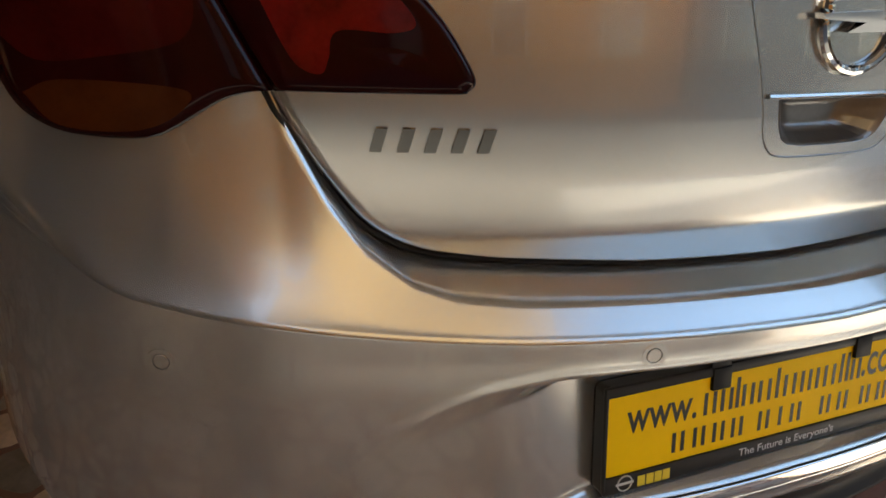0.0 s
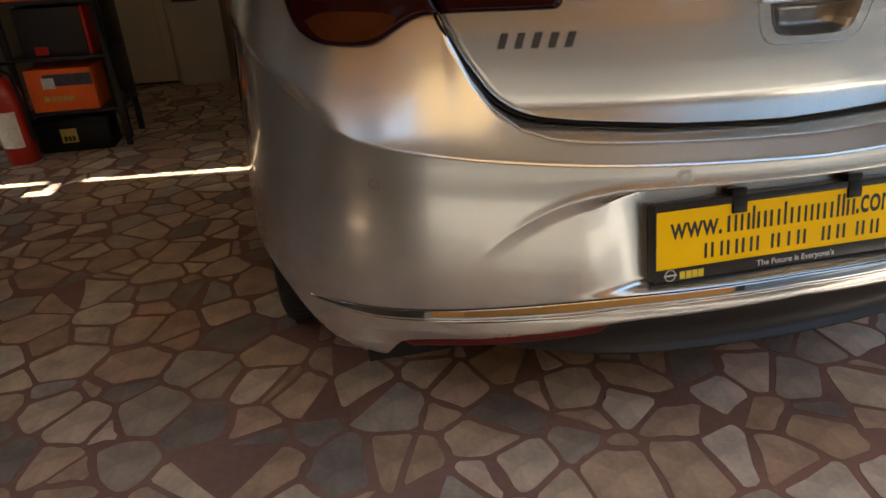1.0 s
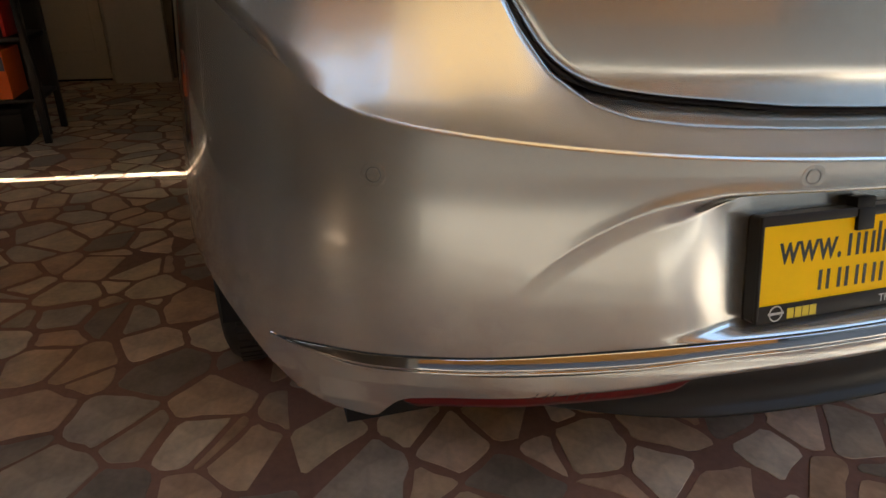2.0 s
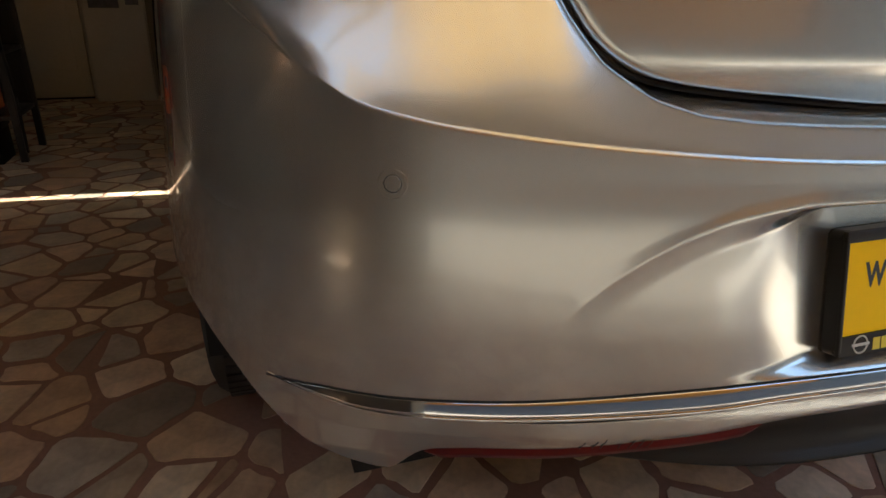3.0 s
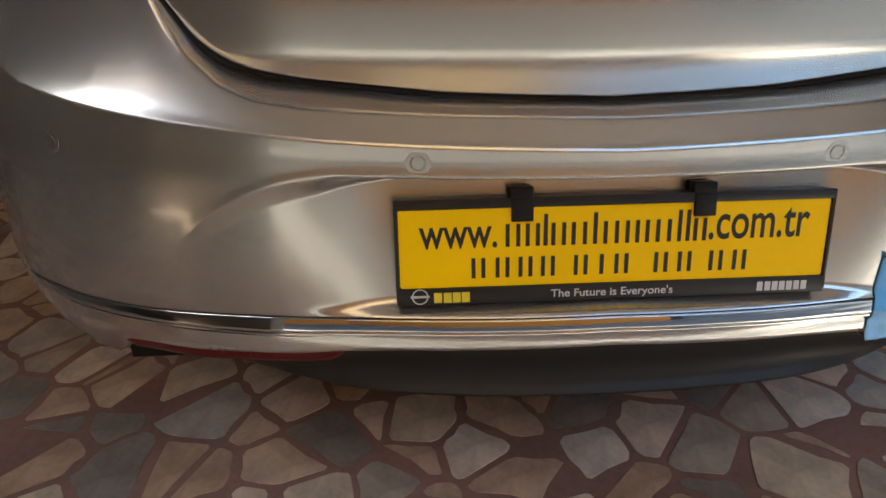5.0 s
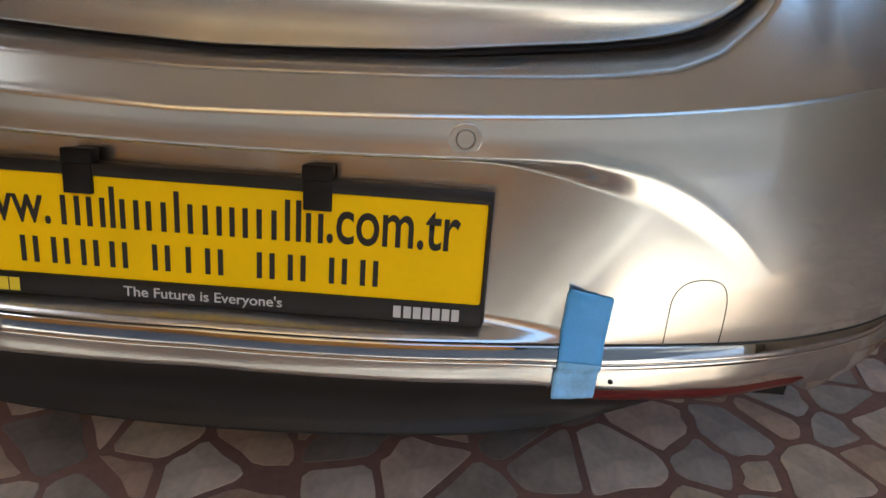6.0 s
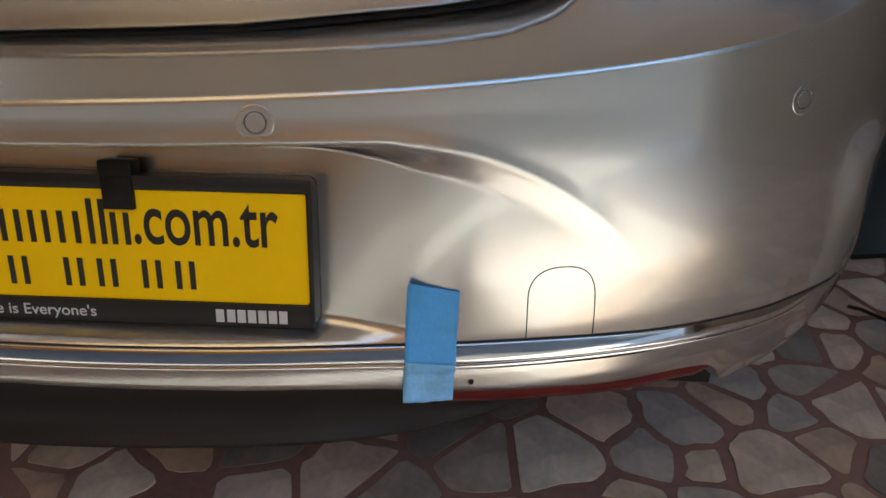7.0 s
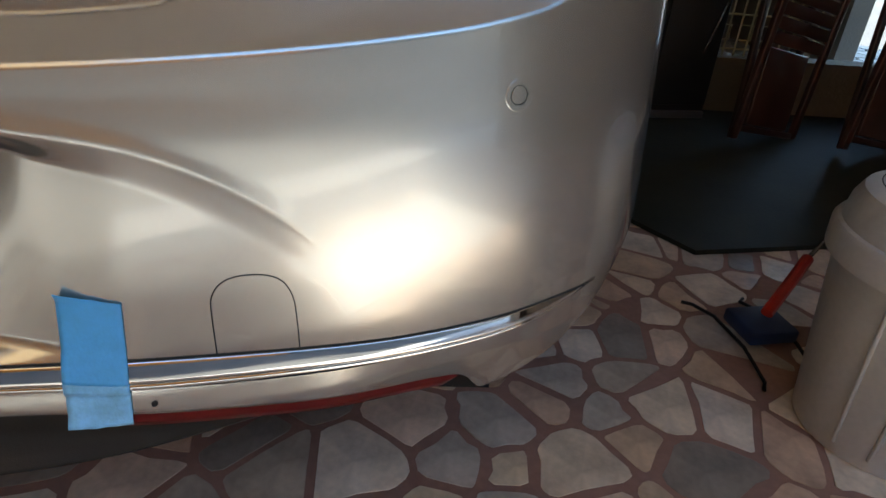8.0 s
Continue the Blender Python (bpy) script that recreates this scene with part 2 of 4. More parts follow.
def smooth_line(pts, per=12):
    """Catmull-Rom through points."""
    p = np.array(pts, float)
    p = np.vstack([2 * p[0] - p[1], p, 2 * p[-1] - p[-2]])
    out = []
    for i in range(1, len(p) - 2):
        for t in np.linspace(0, 1, per, endpoint=False):
            a, b, c, d = p[i - 1], p[i], p[i + 1], p[i + 2]
            out.append(0.5 * (2 * b + (c - a) * t + (2 * a - 5 * b + 4 * c - d) * t**2 + (3 * b - a - 3 * c + d) * t**3))
    out.append(p[-2])
    return np.array(out)


half = smooth_line([(-0.12, -0.040)] + PLAN)
half = half[half[:, 0] >= -1e-9]
half = np.vstack([[0, -0.044], half[half[:, 0] > 1e-6], [0.907, 3.6]])
ARC = np.r_[0, np.cumsum(np.hypot(*np.diff(half, axis=0).T))]
mono = np.maximum.accumulate(half[:, 0]) + np.arange(len(half)) * 1e-7


def s_of(x):
    """Arc length along the plan from the middle, for a distance from the middle."""
    return np.sign(x) * np.interp(np.abs(x), mono, ARC)


def x_of(s):
    return np.interp(np.abs(s), ARC, half[:, 0])


def on_plan(s, d):
    """The point at arc length s, d metres inward from the plan line."""
    a = np.abs(s)
    x, y = np.interp(a, ARC, half[:, 0]), np.interp(a, ARC, half[:, 1])
    e = 0.012
    tx = np.interp(a + e, ARC, half[:, 0]) - np.where(a > e, np.interp(a - e, ARC, half[:, 0]), -np.interp(e - a, ARC, half[:, 0]))
    ty = np.interp(a + e, ARC, half[:, 1]) - np.interp(np.abs(a - e), ARC, half[:, 1])
    ln = np.hypot(tx, ty)
    return np.sign(s) * (x - ty / ln * d) if np.ndim(s) else (1 if s >= 0 else -1) * (x - ty / ln * d), y + tx / ln * d


BENT = {}


def bend(x, xs, ys):
    """A smooth line through points, even about the middle."""
    key = (tuple(xs), tuple(ys))
    if key not in BENT:
        line = smooth_line(list(zip(xs, ys)), 10)
        BENT[key] = (np.maximum.accumulate(line[:, 0]), line[:, 1])
    return np.interp(np.abs(x), *BENT[key])


def crease_z(x):
    return bend(x, [0, 0.25, 0.38, 0.5, 0.6, 0.67, 0.73, 0.79, 0.86, 0.907], [0.664, 0.670, 0.675, 0.683, 0.693, 0.703, 0.720, 0.765, 0.83, 0.90])


def crest_z(x):
    return bend(x, [0, 0.29, 0.35, 0.40, 0.45, 0.50, 0.54, 0.58, 0.62], [0.631, 0.631, 0.627, 0.616, 0.594, 0.560, 0.520, 0.476, 0.43])


def chrome_top(x):
    return bend(x, [0, 0.28, 0.40, 0.53, 0.60, 0.69, 0.75, 0.806], [0.457, 0.450, 0.443, 0.432, 0.427, 0.424, 0.427, 0.427])


def chrome_low(x):
    return 0.0055 + bend(x, [0, 0.28, 0.40, 0.53, 0.66, 0.72, 0.76, 0.806], [0.431, 0.423, 0.412, 0.404, 0.399, 0.402, 0.412, 0.426])


def silver_low(x):
    return bend(x, [0, 0.28, 0.40, 0.54, 0.64, 0.662, 0.676, 0.695, 0.703, 0.73, 0.755, 0.785, 0.81, 0.835, 0.86, 0.888, 0.907], [0.416, 0.406, 0.392, 0.375, 0.359, 0.354, 0.343, 0.316, 0.309, 0.314, 0.323, 0.345, 0.382, 0.425, 0.460, 0.490, 0.52])


def trunk_z(x):
    return bend(x, [0, 0.2, 0.3, 0.42, 0.46, 0.48, 0.50, 0.53, 0.567, 0.60], [0.695, 0.702, 0.711, 0.724, 0.734, 0.747, 0.767, 0.812, 0.875, 0.90])


def step(t):
    t = np.clip(t, 0, 1)
    return t * t * (3 - 2 * t)


def face_d(s, z):
    """How far the bumper's face lies inside the plan line."""
    x = x_of(s)
    d = np.interp(z, [0.26, 0.30, 0.34, 0.38, 0.41, 0.45, 0.50, 0.56, 0.62, 0.65, 0.70, 0.9], [0.045, 0.022, 0.006, -0.005, -0.009, -0.010, -0.008, -0.004, 0.0, 0.003, 0.006, 0.02])
    top, low = crest_z(x), chrome_top(x)
    t = np.clip(z - low, 0, 1)
    deep = (0.30 * np.minimum(t, 0.05) + 0.16 * np.clip(t - 0.05, 0, 1)) * (1 - 0.93 * step((x - 0.20) / 0.15))
    inside = step((top - z) / (0.018 + 0.012 * step((x - 0.26) / 0.2))) * step((0.565 - x) / 0.14) * step((z - low) / 0.014)
    rec = deep * inside
    # a fine raised fold along the bay's upper edge
    rec = rec - 0.0008 * np.exp(-(((z - top - 0.002) / 0.006) ** 2)) * step((0.57 - x) / 0.12)
    # the band below the chrome leans upward in the middle
    d = d - step((0.64 - x) / 0.12) * np.interp(z, [0.34, 0.365, 0.39, 0.41, 0.425], [0, 0.010, 0.009, 0.004, 0])
    y_base = on_plan(s, 0)[1]
    flat = (z - 0.592) * 0.211 + 0.017 - y_base - d
    near = step((0.41 - x) / 0.15)
    q = flat - rec
    rec = np.where(inside > 0, rec + 0.5 * (q + np.sqrt(q * q + 0.00012)) * near * inside, rec)
    return d + rec


def upper_d(s, z):
    """The fender and trunk side above the crease."""
    x = x_of(s)
    return 0.009 + (1 - np.exp(-np.clip(z - crease_z(x), 0, 1) / 0.12)) * np.interp(x, [0.4, 0.57, 0.70, 0.80, 0.88, 0.907], [0.118, 0.112, 0.078, 0.052, 0.030, 0.02])


def trunk_d(x, z):
    return np.interp(z, [0.69, 0.70, 0.712, 0.727, 0.738, 0.744, 0.752, 0.77, 0.80, 0.86, 0.92, 0.97, 1.00, 1.04, 1.08, 1.11], [0.1005, 0.0985, 0.0958, 0.0922, 0.0894, 0.0882, 0.0876, 0.0873, 0.087, 0.088, 0.092, 0.098, 0.103, 0.115, 0.14, 0.19])


def grid(cols):
    """Vertices and quads from columns of equal length."""
    n, k = len(cols), len(cols[0])
    verts = [p for c in cols for p in c]
    faces = [(i * k + j, (i + 1) * k + j, (i + 1) * k + j + 1, i * k + j + 1) for i in range(n - 1) for j in range(k - 1)]
    return verts, faces


def strip(name, s0, s1, count, zs, ds, material, parent, label=""):
    """A band along the plan line: zs(s) and ds(s, z) give each column from bottom to top."""
    cols = []
    for s in np.linspace(s0, s1, count):
        z = np.array(zs(s), float)
        d = np.array(ds(s, z), float)
        x, y = on_plan(np.full(len(z), s if s else 1e-9), d)
        cols.append(list(zip(x, y, z)))
    v, f = grid(cols)
    return obj(name, v, f, material, parent, True, label)


def ring_patch(name, outer, inner, rings, where, material, parent, label="", lip=0.0, cap=True):
    """A patch from an outline to an inner outline or point, both as (x, z); where(x, z, f) gives the place."""
    outer, inner = np.array(outer, float), np.array(inner, float)
    if inner.ndim == 1:
        inner = np.repeat(inner[None], len(outer), 0)
    n = len(outer)
    verts, faces = [], []
    for r in rings:
        xz = outer * (1 - r) + inner * r
        verts += [where(x, z, r) for x, z in xz]
    for i in range(len(rings) - 1):
        for k in range(n):
            a, b = i * n + k, i * n + (k + 1) % n
            faces.append((a, b, b + n, a + n))
    if lip:
        base = len(verts)
        verts += [(v[0], v[1] + lip, v[2]) for v in verts[:n]]
        faces += [(base + k, base + (k + 1) % n, (k + 1) % n, k) for k in range(n)]
    return obj(name, verts, faces, material, parent, True, label)


def by_angle(pts, centre, count):
    """An outline resampled at even steps of its length, starting where it leaves straight down."""
    p = np.array(pts, float)
    p = np.vstack([p, p[:1]])
    ang = np.unwrap(np.arctan2(p[:, 1] - centre[1], p[:, 0] - centre[0]))
    if ang[-1] < ang[0]:
        p, ang = p[::-1], ang[::-1]
    want = np.linspace(-math.pi / 2, 1.5 * math.pi, count, endpoint=False)
    lo = ang[0]
    a = (want - lo) % (2 * math.pi) + lo
    return np.c_[np.interp(a, ang, p[:, 0]), np.interp(a, ang, p[:, 1])]


def mirrored(pts):
    """A closed outline from its right half, from the bottom middle to the top middle."""
    return list(pts) + [(-x, z) for x, z in reversed(pts) if x > 1e-6]


car = thing("car", "silver metallic saloon car with chrome bumper strip, parked on stone paving", "car", (0, 0.0, 0))

# bumper: face, crease, shelf and fender corners in one skin
S_END = float(np.interp(0.50, half[:, 1], ARC))


def bumper_column(s):
    x = float(x_of(s))
    lo, cr = float(silver_low(x)), float(crease_z(x))
    top = float(np.clip(crest_z(x), lo + 0.06, cr - 0.02))
    z1 = np.r_[np.linspace(lo, top - 0.046, 38)[:-1], np.linspace(top - 0.046, top + 0.004, 28)[:-1], np.linspace(top + 0.004, cr - 0.006, 14), cr - 0.003]
    d1 = face_d(np.full(len(z1), s), z1)
    z1, d1 = np.r_[lo - 0.004, lo - 0.001, z1], np.r_[d1[0] + 0.03, d1[0] + 0.004, d1]
    # shelf below the lid, narrowing towards the fender corner
    if x < 0.567:
        tz = float(trunk_z(x)) - 0.0045
        za = cr + min(float(np.interp(x, [0, 0.36, 0.42, 0.46, 0.50, 0.53, 0.567], [0.024, 0.023, 0.026, 0.036, 0.062, 0.104, 0.18])), tz - cr - 0.001)
        w = float(step((x - 0.40) / 0.15))
        z2 = np.linspace(cr, za, 9)
        d2 = (0.009 + (z2 - cr) * 1.02) * (1 - w) + upper_d(np.full(9, s), z2) * w
        da = float(d2[-1])
        td = max(da + 0.008, float(np.interp(x, [0, 0.42, 0.50, 0.567], [0.135, 0.130, 0.105, 0.10])))
        z2 = np.r_[z2, np.linspace(za, tz, 8)[1:]]
        d2 = np.r_[d2, np.linspace(da, td, 8)[1:]]
    else:
        z2 = np.linspace(cr, 1.06, 16)
        d2 = upper_d(np.full(16, s), z2)
    z, d = np.r_[z1, z2], np.r_[d1, d2]
    px, py = on_plan(np.full(len(z), s if s else 1e-9), d)
    # above the crease the middle part is set straight back, not along the normal
    w = float(step((x - 0.56) / 0.2)) if len(z1) else 1.0
    y0 = float(np.interp(x, mono, half[:, 1]))
    n1 = len(z1)
    px[n1:] = px[n1:] * w + math.copysign(x, s) * (1 - w)
    py[n1:] = py[n1:] * w + (y0 + d[n1:]) * (1 - w)
    return list(zip(px, py, z))


v, f = grid([bumper_column(s) for s in np.linspace(-S_END, S_END, 330)])
bumper = obj("bumper", v, f, M["silver"], car, True, "silver painted bumper with recessed plate bay")

# chrome strip over the lower edge of the plate bay
S_CHR = float(s_of(0.806))


CHROME_H = np.array([0.0, 0.03, 0.06, 0.10, 0.14, 0.18, 0.21, 0.235, 0.26, 0.285, 0.31, 0.38, 0.46, 0.54, 0.62, 0.70, 0.78, 0.86, 0.92, 0.97, 1.0])
# lean of the surface at each height, as depth for height: a rounded lip, a groove, and a nearly flat band above
CHROME_LEAN = np.array([-0.4, -0.2, 0.05, 0.16, 0.26, 0.36, 0.6, -0.2, -0.9, -0.4, 0.18, 0.262, 0.268, 0.274, 0.28, 0.287, 0.294, 0.302, 0.32, 0.42, 0.7])


def chrome_zs(s):
    x = x_of(s)
    return float(chrome_low(x)) + (float(chrome_top(x)) - float(chrome_low(x))) * CHROME_H


def chrome_ds(s, z):
    tall = z[-1] - z[0]
    rise = np.diff(CHROME_H) * 0.5 * (CHROME_LEAN[1:] + CHROME_LEAN[:-1])
    p = tall * (np.r_[0, np.cumsum(rise)] - rise.sum())
    p[0], p[-1] = p[1] + 0.010, p[-1] + 0.005
    face = face_d(np.full(len(z), s), np.minimum(z, chrome_top(x_of(s))))
    p += face[-2]
    return p + min(0.0, float(np.min((face - 0.0008 - p)[2:-1])))


chrome = strip("chrome_strip", -S_CHR, S_CHR, 160, chrome_zs, chrome_ds, M["chrome"], car, "polished chrome strip across the bumper")


# dark seams along the strip
for edge, off in ((chrome_top, 0.0012), (chrome_low, -0.0012)):
    bm = bmesh.new()
    seam_pts = []
    for s in np.linspace(-S_CHR, S_CHR, 120):
        z = float(edge(x_of(s))) + off
        p = on_plan(s if s else 1e-9, float(face_d(s, z)) - 0.0002)
        seam_pts.append((p[0], p[1], z))
    tube(bm, seam_pts, 0.0011, 5)
    part("strip_seam", bm, M["gap"], car)


# lower valance of grey plastic
def valance_zs(s):
    x = float(x_of(s))
    lo = float(silver_low(min(x, 0.655)))
    end = float(bend(x, [0, 0.3, 0.42, 0.55, 0.66, 0.70], [0.322, 0.322, 0.325, 0.331, 0.335, 0.336]))
    return np.array([lo + 0.006, lo - 0.004, lo - 0.016, 0.45 * (lo - 0.016) + 0.55 * (end + 0.02), end + 0.018, end + 0.010, end + 0.004, end + 0.001, end, end - 0.0005, end - 0.001])


def valance_ds(s, z):
    k = float(step((float(x_of(s)) - 0.25) / 0.35))
    chin = np.array([0.004, 0.001, 0.006, 0.022, 0.020, 0.014, 0.008, 0.006, 0.009, 0.06, 0.30])
    side = np.array([0.004, 0.001, 0.003, 0.014, 0.026, 0.032, 0.036, 0.040, 0.044, 0.08, 0.30])
    return chin * (1 - k) + side * k


S_VAL = float(s_of(0.620))
strip("valance", -S_VAL, S_VAL, 120, valance_zs, valance_ds, M["plastic"], car, "dark grey plastic lower valance")

for side in (-1, 1):
    a, b = float(s_of(0.335)), float(s_of(0.664))

    def red_zs(s):
        x = x_of(s)
        thin = min(1.0, (b - abs(s)) / 0.02 + 0.3, (abs(s) - a) / 0.02 + 0.3)
        lo = float(silver_low(min(x, 0.672)))
        return np.array([lo - 0.0165 * thin, lo - 0.015 * thin, lo - 0.008 * thin, lo - 0.0015])

    strip("reflector", side * a, side * b, 40, red_zs, lambda s, z: float(face_d(s, float(silver_low(min(x_of(s), 0.66))))) + np.array([0.012, 0.003, 0.001, 0.0015]), M["reflector"], car, "long red rear reflector")

# boot lid with a real hollow for the grip
GRIP_C = (0.0, 0.856)
lid_half = [(0, 0.695), (0.1, 0.698), (0.2, 0.702), (0.3, 0.711), (0.36, 0.716), (0.42, 0.724), (0.445, 0.730), (0.462, 0.738), (0.48, 0.749), (0.501, 0.768), (0.533, 0.814), (0.564, 0.868), (0.588, 0.925), (0.605, 0.98), (0.615, 1.04), (0.60, 1.11), (0.3, 1.11), (0, 1.11)]
grip_half = [(0, 0.829), (0.04, 0.8295), (0.058, 0.832), (0.068, 0.838), (0.075, 0.850), (0.080, 0.865), (0.083, 0.8795), (0.04, 0.8805), (0, 0.881)]
N_LID = 240
lid_edge = by_angle(mirrored(lid_half), GRIP_C, N_LID)
grip_edge = by_angle(mirrored(grip_half), GRIP_C, N_LID)


def on_lid(x, z, extra=0.0):
    return (x, float(np.interp(abs(x), mono, half[:, 1])) + float(trunk_d(x, z)) + extra, z)


rings = np.r_[0, 0.012, 0.03, np.linspace(0.06, 0.94, 34), 0.98, 1.0]
lid = ring_patch("boot_lid", lid_edge, grip_edge, rings, lambda x, z, r: on_lid(x, z, 0.003 * (1 - min(1, r / 0.012)) ** 2), M["silver"], car, "silver painted boot lid", lip=0.05)
# Recess coloured darker than the lid, as silver paint in shade
ring_patch("grip_recess", grip_edge, GRIP_C, [0, 0.03, 0.12, 0.25, 0.45, 0.7, 1.0], lambda x, z, r: on_lid(x, z, 0.034 * float(step(r / 0.45))), M["grip"], lid, "hollow grip with shade put into its grey")
bm = bmesh.new()
tube(bm, [on_lid(x, 0.8825, -0.002) for x in np.linspace(-0.098, 0.094, 18)], 0.0028, 6)
part("grip_edge", bm, M["silver"], lid, smooth=True)
bm = bmesh.new()
seam = smooth_line([(0.168, 1.06), (0.150, 1.01), (0.132, 0.960), (0.112, 0.905), (0.100, 0.870), (0.092, 0.842), (0.078, 0.824), (0.055, 0.8185), (0, 0.8175)], 6)
seam = [(-x, z) for x, z in seam] + [(x, z) for x, z in seam[::-1]]
tube(bm, [on_lid(x, z, 0.0006) for x, z in seam], 0.0012, 6)
part("panel_seam", bm, M["grip"], lid)
# black tube behind the lid's edge, standing for the shade in its gap
bm = bmesh.new()
low_edge = [p for p in lid_edge if p[1] < 0.90]
low_edge.sort(key=lambda p: p[0])
tube(bm, [Vector(on_lid(x + 0.0035 * math.copysign(min(1, abs(x) / 0.5) ** 6, x), z - 0.0035)) + Vector((0, 0.007, 0)) for x, z in low_edge], 0.0028, 6)
part("lid_seal", bm, M["gap"], car)

# emblem: a plain ring with a slanting bar
emblem = new("emblem", None)
emblem.parent = lid
ring_c = Vector(on_lid(0.0, 0.958, -0.004))
bm = bmesh.new()
tube(bm, [ring_c + Vector((0.0515 * math.cos(a), 0.08 * 0.0515 * math.sin(a), 0.0515 * math.sin(a))) for a in np.linspace(0, 2 * math.pi, 48, endpoint=False)], 0.0058, 10, True)
part("ring", bm, M["chrome"], emblem, smooth=True)
bm = bmesh.new()
slab(bm, [(-0.066, 0.004), (0.030, 0.0075), (0.012, -0.001), (0.066, -0.0075), (0.064, -0.012), (-0.030, -0.0135), (-0.008, -0.004), (-0.064, -0.001)], 0.0, 0.011, Matrix.Translation(ring_c) @ pose(0, 0, 0, 90))
part("bar", bm, M["chrome"], emblem)
tagged(emblem, label="plain chrome ring with a slanted bar")

# model badge: five plain chrome shapes
badge = new("badge", None)
badge.parent = lid
tagged(badge, label="row of small raised chrome shapes")
for k in range(5):
    x0 = -0.4905 + k * 0.0242
    c = Vector(on_lid(x0 + 0.01, 0.843))
    nx = Vector(on_lid(x0 + 0.02, 0.843)) - c
    m = Matrix.Translation(c) @ pose(0, 0, 0, 0, 0, math.degrees(math.atan2(nx.y, nx.x))) @ pose(0, 0, 0, 90)
    bm = bmesh.new()
    slab(bm, [(-0.0085, -0.011), (0.0025, -0.011), (0.0085, 0.011), (-0.0025, 0.011)], -0.001, 0.0035, m)
    part("badge_shape", bm, M["badge"], badge)

# rear lamps
OUT = [(0.566, 0.883), (0.590, 0.881), (0.612, 0.874), (0.640, 0.858), (0.662, 0.846), (0.682, 0.8415), (0.72, 0.843), (0.752, 0.850), (0.777, 0.870), (0.789, 0.905), (0.793, 0.95), (0.790, 1.00), (0.775, 1.05), (0.74, 1.085), (0.67, 1.08), (0.638, 1.034), (0.613, 0.980), (0.589, 0.930)]
INN = [(0.567, 0.8835), (0.50, 0.884), (0.415, 0.885), (0.402, 0.888), (0.3965, 0.897), (0.403, 0.912), (0.422, 0.943), (0.444, 0.968), (0.470, 0.990), (0.51, 1.006), (0.57, 1.020), (0.645, 1.036), (0.619, 0.980), (0.593, 0.930)]


def on_body(x, z, out=0.0):
    # the arc length at which the skin's point lies at x
    a, b = 0.0, 2.0
    for _ in range(30):
        m = (a + b) / 2
        if on_plan(m, float(upper_d(m, z)) - out)[0] < abs(x):
            a = m
        else:
            b = m
    px, py = on_plan(m, float(upper_d(m, z)) - out)
    return (math.copysign(px, x), py, z)


def scaled(pts, c, k):
    return [(c[0] + (x - c[0]) * k, c[1] + (z - c[1]) * k) for x, z in pts]


def sided(pts, side):
    return [(x * side, z) for x, z in pts]


for side in (-1, 1):
    c = (side * 0.70, 0.945)
    o = smooth_line(sided(OUT + OUT[:1], side), 6)[:-1]
    lamp = ring_patch("outer_lamp", o, c, [0, 0.015, 0.05, 0.15, 0.3, 0.5, 0.75, 1.0], lambda x, z, r: on_body(x, z, 0.004 + 0.018 * float(step(r / 0.06))), M["lamp_dark"], car, "dark red wrap-round rear lamp")
    red = smooth_line(sided([(0.778, 0.93), (0.775, 0.985), (0.72, 0.995), (0.64, 0.985), (0.625, 0.955), (0.64, 0.925), (0.70, 0.912), (0.75, 0.908), (0.778, 0.93)], side), 6)[:-1]
    ring_patch("red_segment", red, (side * 0.715, 0.95), [0, 0.1, 0.4, 1.0], lambda x, z, r: on_body(x, z, 0.0228 + 0.001 * r), M["lamp_dim"], lamp, "red lamp segment")
    amb = smooth_line(sided([(0.765, 0.882), (0.735, 0.893), (0.66, 0.890), (0.635, 0.882), (0.655, 0.862), (0.69, 0.852), (0.742, 0.857), (0.765, 0.882)], side), 6)[:-1]
    ring_patch("amber_segment", amb, (side * 0.70, 0.874), [0, 0.1, 0.4, 1.0], lambda x, z, r: on_body(x, z, 0.0224 + 0.001 * r), M["lamp_amber"], lamp, "amber lamp segment")
    c = (side * 0.51, 0.94)
    o = smooth_line(sided(INN + INN[:1], side), 6)[:-1]
    inner = ring_patch("inner_lamp", o, c, [0, 0.015, 0.05, 0.15, 0.3, 0.5, 0.75, 1.0], lambda x, z, r: on_lid(x, z, -0.001 - 0.013 * float(step(r / 0.06))), M["lamp_dark"], lid, "dark red rear lamp on the boot lid")
    red = smooth_line(sided([(0.565, 0.995), (0.50, 0.985), (0.47, 0.968), (0.452, 0.945), (0.47, 0.937), (0.515, 0.937), (0.523, 0.915), (0.53, 0.902), (0.55, 0.91), (0.568, 0.945), (0.58, 0.98), (0.565, 0.995)], side), 6)[:-1]
    ring_patch("red_segment", red, (side * 0.535, 0.952), [0, 0.1, 0.4, 1.0], lambda x, z, r: on_lid(x, z, -0.0148 - 0.001 * r), M["lamp_red"], inner, "bright red lamp segment")
    red = smooth_line(sided([(0.505, 0.925), (0.46, 0.923), (0.432, 0.905), (0.44, 0.898), (0.485, 0.897), (0.505, 0.905), (0.505, 0.925)], side), 6)[:-1]
    ring_patch("reverse_segment", red, (side * 0.468, 0.911), [0, 0.1, 0.4, 1.0], lambda x, z, r: on_lid(x, z, -0.0146 - 0.001 * r), M["lamp_dark"], inner)

# flanks with wheel arches, and the rest of the body behind
WHEEL_Y, WHEEL_R = 0.86, 0.318
FRONT_Y = 3.70


